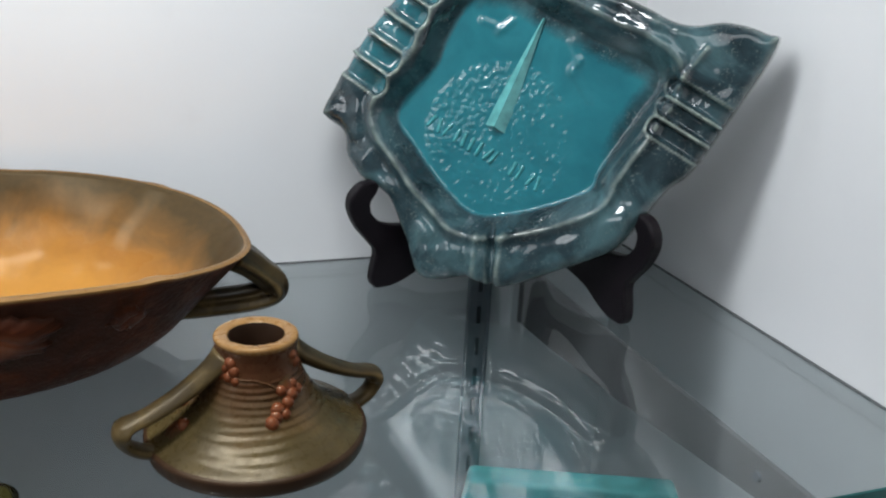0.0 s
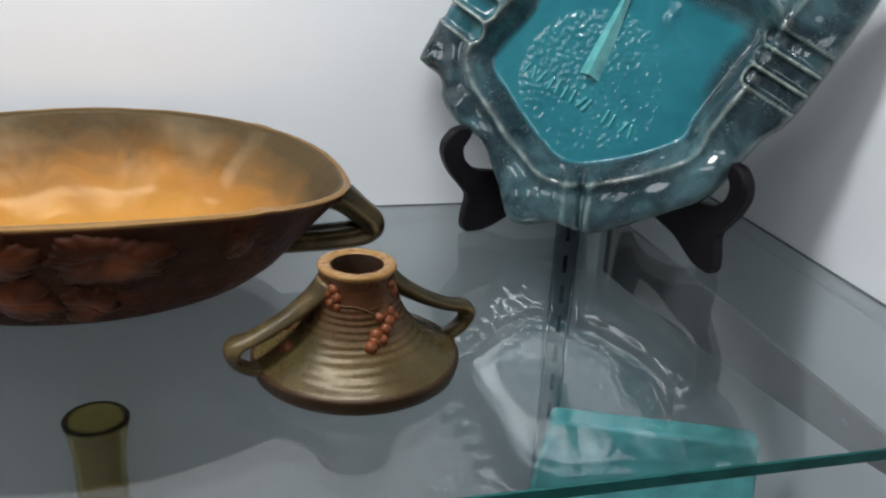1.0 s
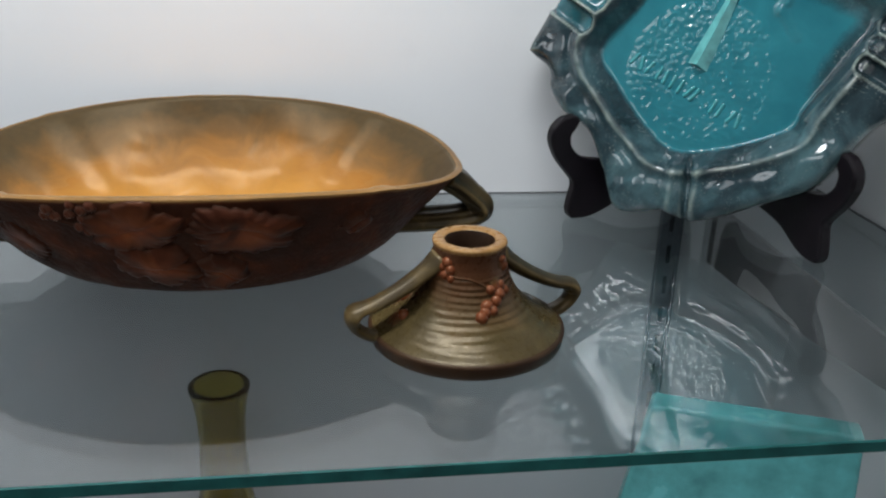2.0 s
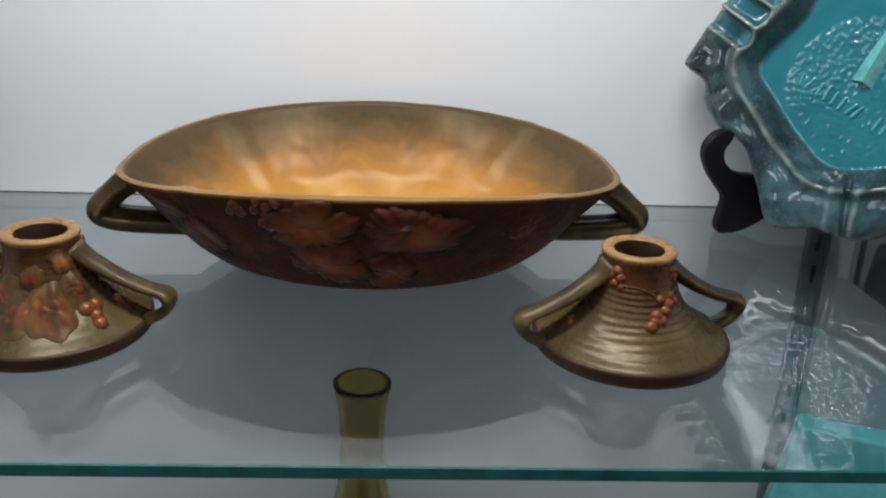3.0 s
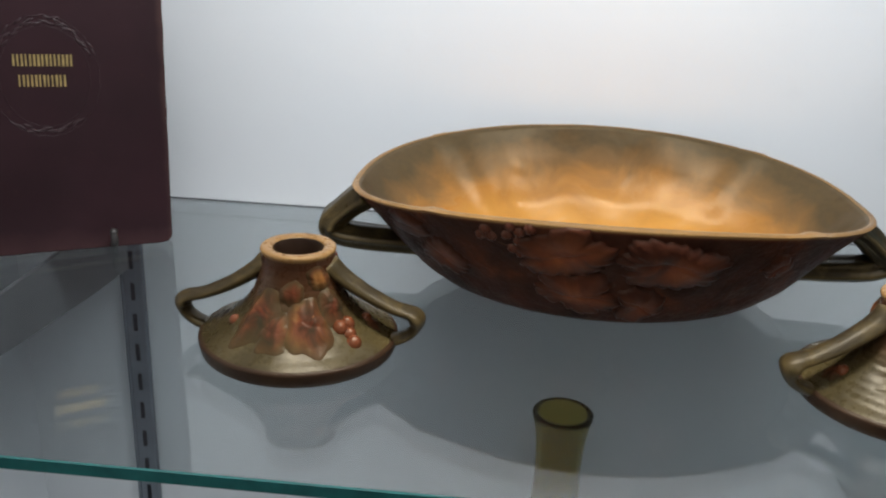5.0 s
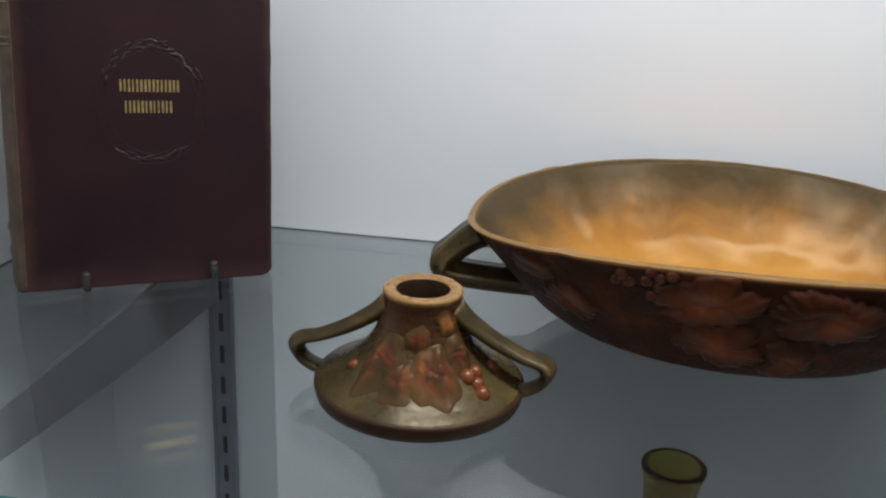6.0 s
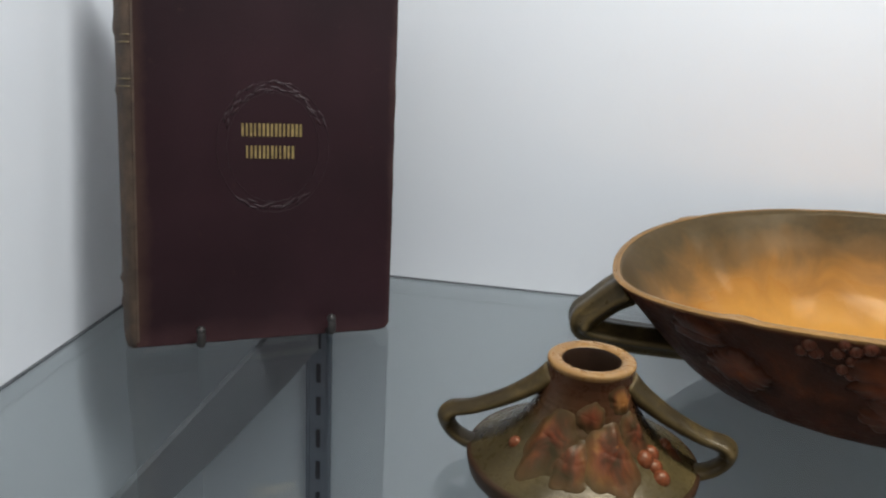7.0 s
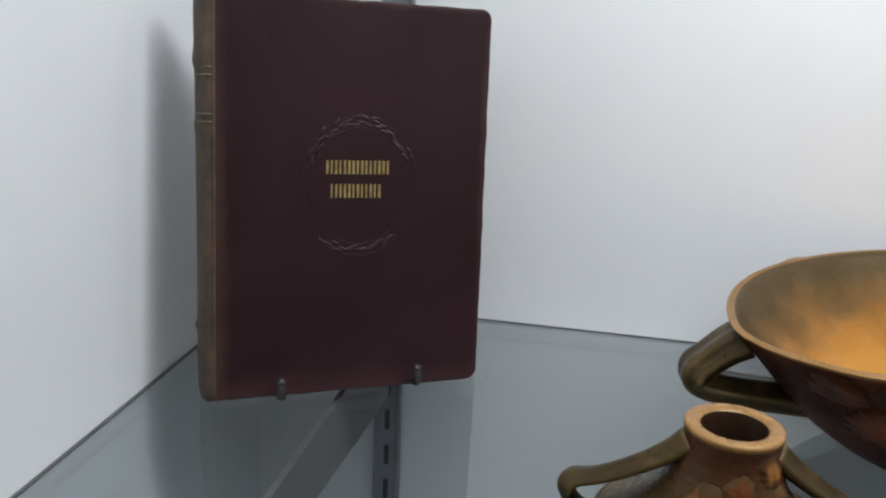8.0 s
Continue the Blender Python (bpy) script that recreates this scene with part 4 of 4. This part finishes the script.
def book():
    ob = thing("old_book", BOOK, "old dark plum leather book with worn brown spine, stood upright", "book")
    wide, tall, deep = 0.1416, 0.1895, 0.023

    def cover(name, y0, y1):
        pts = []
        for cx, cz, a0 in ((wide - 0.006, 0.006, -90), (wide - 0.006, tall - 0.006, 0)):
            for k in range(7):
                a = radians(a0 + 15 * k)
                pts.append((cx + 0.006 * math.cos(a), cz + 0.006 * math.sin(a)))
        low = 0.0 if y0 else -0.0013
        if y0:
            pts = [(x, z if z > 0.05 else z + 0.004) for x, z in pts]
        corners = [(0.0055, low)] + pts + [(0.0055, tall)]
        # uneven, worn board edges
        outline = []
        for (xa, za), (xb, zb) in zip(corners, corners[1:] + corners[:1]):
            steps = max(1, int(math.hypot(xb - xa, zb - za) / 0.004))
            for k in range(steps):
                x, z = xa + (xb - xa) * k / steps, za + (zb - za) * k / steps
                wear = 0.0004 * noise.noise(Vector((x * 90, z * 90, 3.0))) if x > 0.006 else 0.0
                outline.append((x + wear, z + 0.8 * wear))
        bm = plate_bm(outline, y1 - y0)
        for v in bm.verts:
            v.co.y += (y0 + y1) / 2
        o = part(name, bm, LEATHER, ob)
        mod = o.modifiers.new("bevel", "BEVEL")
        mod.width, mod.segments, mod.limit_method, mod.angle_limit = 0.0011, 3, "ANGLE", radians(40)
        return o

    front = cover("front_cover", 0.0, 0.0032)
    cover("back_cover", deep - 0.0032, deep)
    part("page_block", box_bm(0.010, wide - 0.005, 0.0036, deep - 0.0036, 0.0055, tall - 0.003), PAPER, ob, "yellowed page edges")
    # rounded spine with raised bands
    verts, faces = [], []
    n, segs = 60, 16
    for i in range(n + 1):
        z = -0.0012 + (tall + 0.0012) * i / n
        band = 0.0011 * sum(math.exp(-((z - b) / 0.0016) ** 2) for b in (0.020, 0.034, 0.128, 0.157, 0.162))
        ends = 0.0008 * math.exp(-z / 0.003) + 0.0009 * math.exp(-(tall - z) / 0.004) - 0.0016 * math.exp(-(tall - z) / 0.060)
        for k in range(segs + 1):
            a = math.pi * k / segs
            verts.append((0.0060 - (0.0056 + band - ends) * math.sin(a), deep / 2 - (deep / 2 + band * 0.3) * math.cos(a), z))
    for i in range(n):
        for k in range(segs):
            q = i * (segs + 1) + k
            faces.append((q, q + segs + 1, q + segs + 2, q + 1))
    faces.append(tuple(range(segs + 1)))
    faces.append(tuple(n * (segs + 1) + k for k in range(segs + 1))[::-1])
    part_mesh("spine", mesh_from("spine", verts, faces, SPINE, True), ob, "rubbed brown leather spine")
    for z in (0.131, 0.1345, 0.152, 0.1555):
        ring = [np.array((0.0060 - 0.0062 * math.sin(a), deep / 2 - (deep / 2 + 0.0004) * math.cos(a), z)) for a in np.linspace(0.05, math.pi - 0.05, 15)]
        v, f = sweep(ring, lambda t: 0.0004, lambda t: 0.0003, np.array((0.0, 0.0, 1.0)), 6)
        part_mesh("spine_line", mesh_from("spine_line", v, f, DULL_GOLD, True), ob, "thin rubbed gold line")
    part("joint", box_bm(0.0062, 0.0074, -0.0004, 0.001, 0.002, tall - 0.002), SPINE, ob, "worn pale joint line")
    # stamped name as two rows of thin plain gold bars
    for z0, x0, count in ((0.1078, 0.0590, 15), (0.0964, 0.0614, 12)):
        for k in range(count):
            x = x0 + 0.00214 * k
            part("title_bar", box_bm(x, x + random.uniform(0.0008, 0.0013), -0.0003, 0.0004, z0, z0 + 0.0066), GOLD, front, "gold stamped bar")
    # wreath pressed into the cover
    for rx, rz, r in ((0.0292, 0.0338, 0.00022), (0.0240, 0.0282, 0.00022)):
        path = [np.array((0.0755 + rx * math.sin(t) * (1 + 0.01 * math.sin(19 * t)), 0.0, 0.1020 + rz * math.cos(t) * (1 + 0.01 * math.sin(23 * t)))) for t in np.linspace(0, 2 * math.pi, 97)]
        v, f = sweep(path, lambda t, r=r: r, lambda t, r=r: r * 0.8, np.array((0.0, 1.0, 0.0)), 6)
        part_mesh("wreath_line", mesh_from("wreath_line", v, f, EMBOSS, True), front)
    leaf = None
    for k in range(54):
        t = radians(-66 + 132 * k / 35 if k < 36 else 142 + 76 * (k - 36) / 17)
        if leaf is None:
            bm = bmesh.new()
            bmesh.ops.create_icosphere(bm, subdivisions=1, radius=1)
            for v in bm.verts:
                v.co = Vector((v.co.x * 0.0034, v.co.y * 0.00035, v.co.z * 0.0008))
            o = part("wreath_leaf", bm, EMBOSS, front, "", True)
            leaf = o.data
        else:
            o = part_mesh("wreath_leaf", leaf, front)
        r = random.uniform(0.84, 0.98)
        o.matrix_local = Matrix.Translation((0.0755 + 0.030 * r * math.sin(t), 0.00005, 0.1020 + 0.0345 * r * math.cos(t))) @ Matrix.Rotation(t + random.uniform(-0.35, 0.35), 4, "Y")
    return ob


book()


def book_stand():
    ob = thing("book_stand", pose(-0.489, 0.430, 0, 0, 0, 31.04), "dark bent wire book stand with two front hooks", "book stand")
    side = np.array((1.0, 0.0, 0.0))
    for u in (0.0375, 0.1065):
        path = spline([(u, -0.0052, 0.0108), (u, -0.0066, 0.0075), (u, -0.0062, 0.0040), (u, -0.0020, 0.0022), (u, 0.010, 0.0018), (u, 0.030, 0.0018), (u, 0.0370, 0.0040), (u, 0.0385, 0.030), (u, 0.041, 0.090)], 40)
        v, f = sweep(path, lambda t: 0.0022, lambda t: 0.0018, side, 10)
        hook = part_mesh("hook", mesh_from("hook", v, f, WIRE, True), ob, "bent wire hook with blunt tip")
        bm = bmesh.new()
        bmesh.ops.create_icosphere(bm, subdivisions=2, radius=0.0025)
        o = part("hook_tip", bm, WIRE, hook, "", True)
        o.location = (u, -0.0052, 0.0110)
    v, f = sweep([np.array((u, 0.041, 0.088)) for u in np.linspace(0.0375, 0.1065, 5)], lambda t: 0.0018, lambda t: 0.0015, np.array((0.0, 1.0, 0.0)), 10)
    part_mesh("cross_wire", mesh_from("cross_wire", v, f, WIRE, True), ob)
    return ob


book_stand()

# ---- below the shelf ----
def glass_vase():
    ob = thing("bottle_vase", pose(-0.1135, 0.526, FLOOR), "slender olive green glass vase with a thick lip", "vase")
    t = -0.112 - FLOOR
    out = [(0.034, 0.0), (0.0375, 0.004), (0.039, 0.04), (0.036, 0.09), (0.025, 0.13), (0.0175, 0.165), (0.0158, t - 0.045), (0.0165, t - 0.025), (0.0185, t - 0.010), (0.0202, t - 0.004), (0.0205, t - 0.001), (0.0195, t)]
    inn = [(0.0172, t), (0.0162, t - 0.002), (0.0150, t - 0.008), (0.0130, t - 0.030), (0.0125, 0.17), (0.020, 0.13), (0.031, 0.09), (0.034, 0.04), (0.030, 0.012), (0.0, 0.010)]
    v, f = lathe([(0.0, 0.0)] + out + inn, 56)
    part_mesh("body", mesh_from("body", v, f, OLIVE_GLASS, True), ob)
    return ob


glass_vase()


def teal_plaque():
    ob = thing("turquoise_plaque", pose(0.163, 0.457, FLOOR), "plain turquoise ceramic slab standing on the case bottom", "plaque")
    t = -0.102 - FLOOR
    bm = plate_bm([(-0.045, 0.0), (0.142, 0.0), (0.126, t), (-0.003, t)], 0.02)
    for v in bm.verts:
        v.co.y += 0.01
    o = part("slab", bm, TEAL_CERAMIC, ob)
    o.matrix_local = pose(0.005, 0, 0, 0, 0, -22)
    mod = o.modifiers.new("bevel", "BEVEL")
    mod.width, mod.segments = 0.003, 3
    return ob


teal_plaque()


def crumb(x, y, r):
    bm = bmesh.new()
    bmesh.ops.create_icosphere(bm, subdivisions=1, radius=r)
    for v in bm.verts:
        v.co *= 1 + 0.4 * noise.noise(v.co * 2000)
        v.co.z *= 0.6
    ob = part("crumb", bm, SLOT, None)
    ob.location = (x, y, r * 0.55)
    tagged(ob, "tiny dark crumb lying on the glass shelf", "crumb")


crumb(-0.3625, 0.5035, 0.0006)
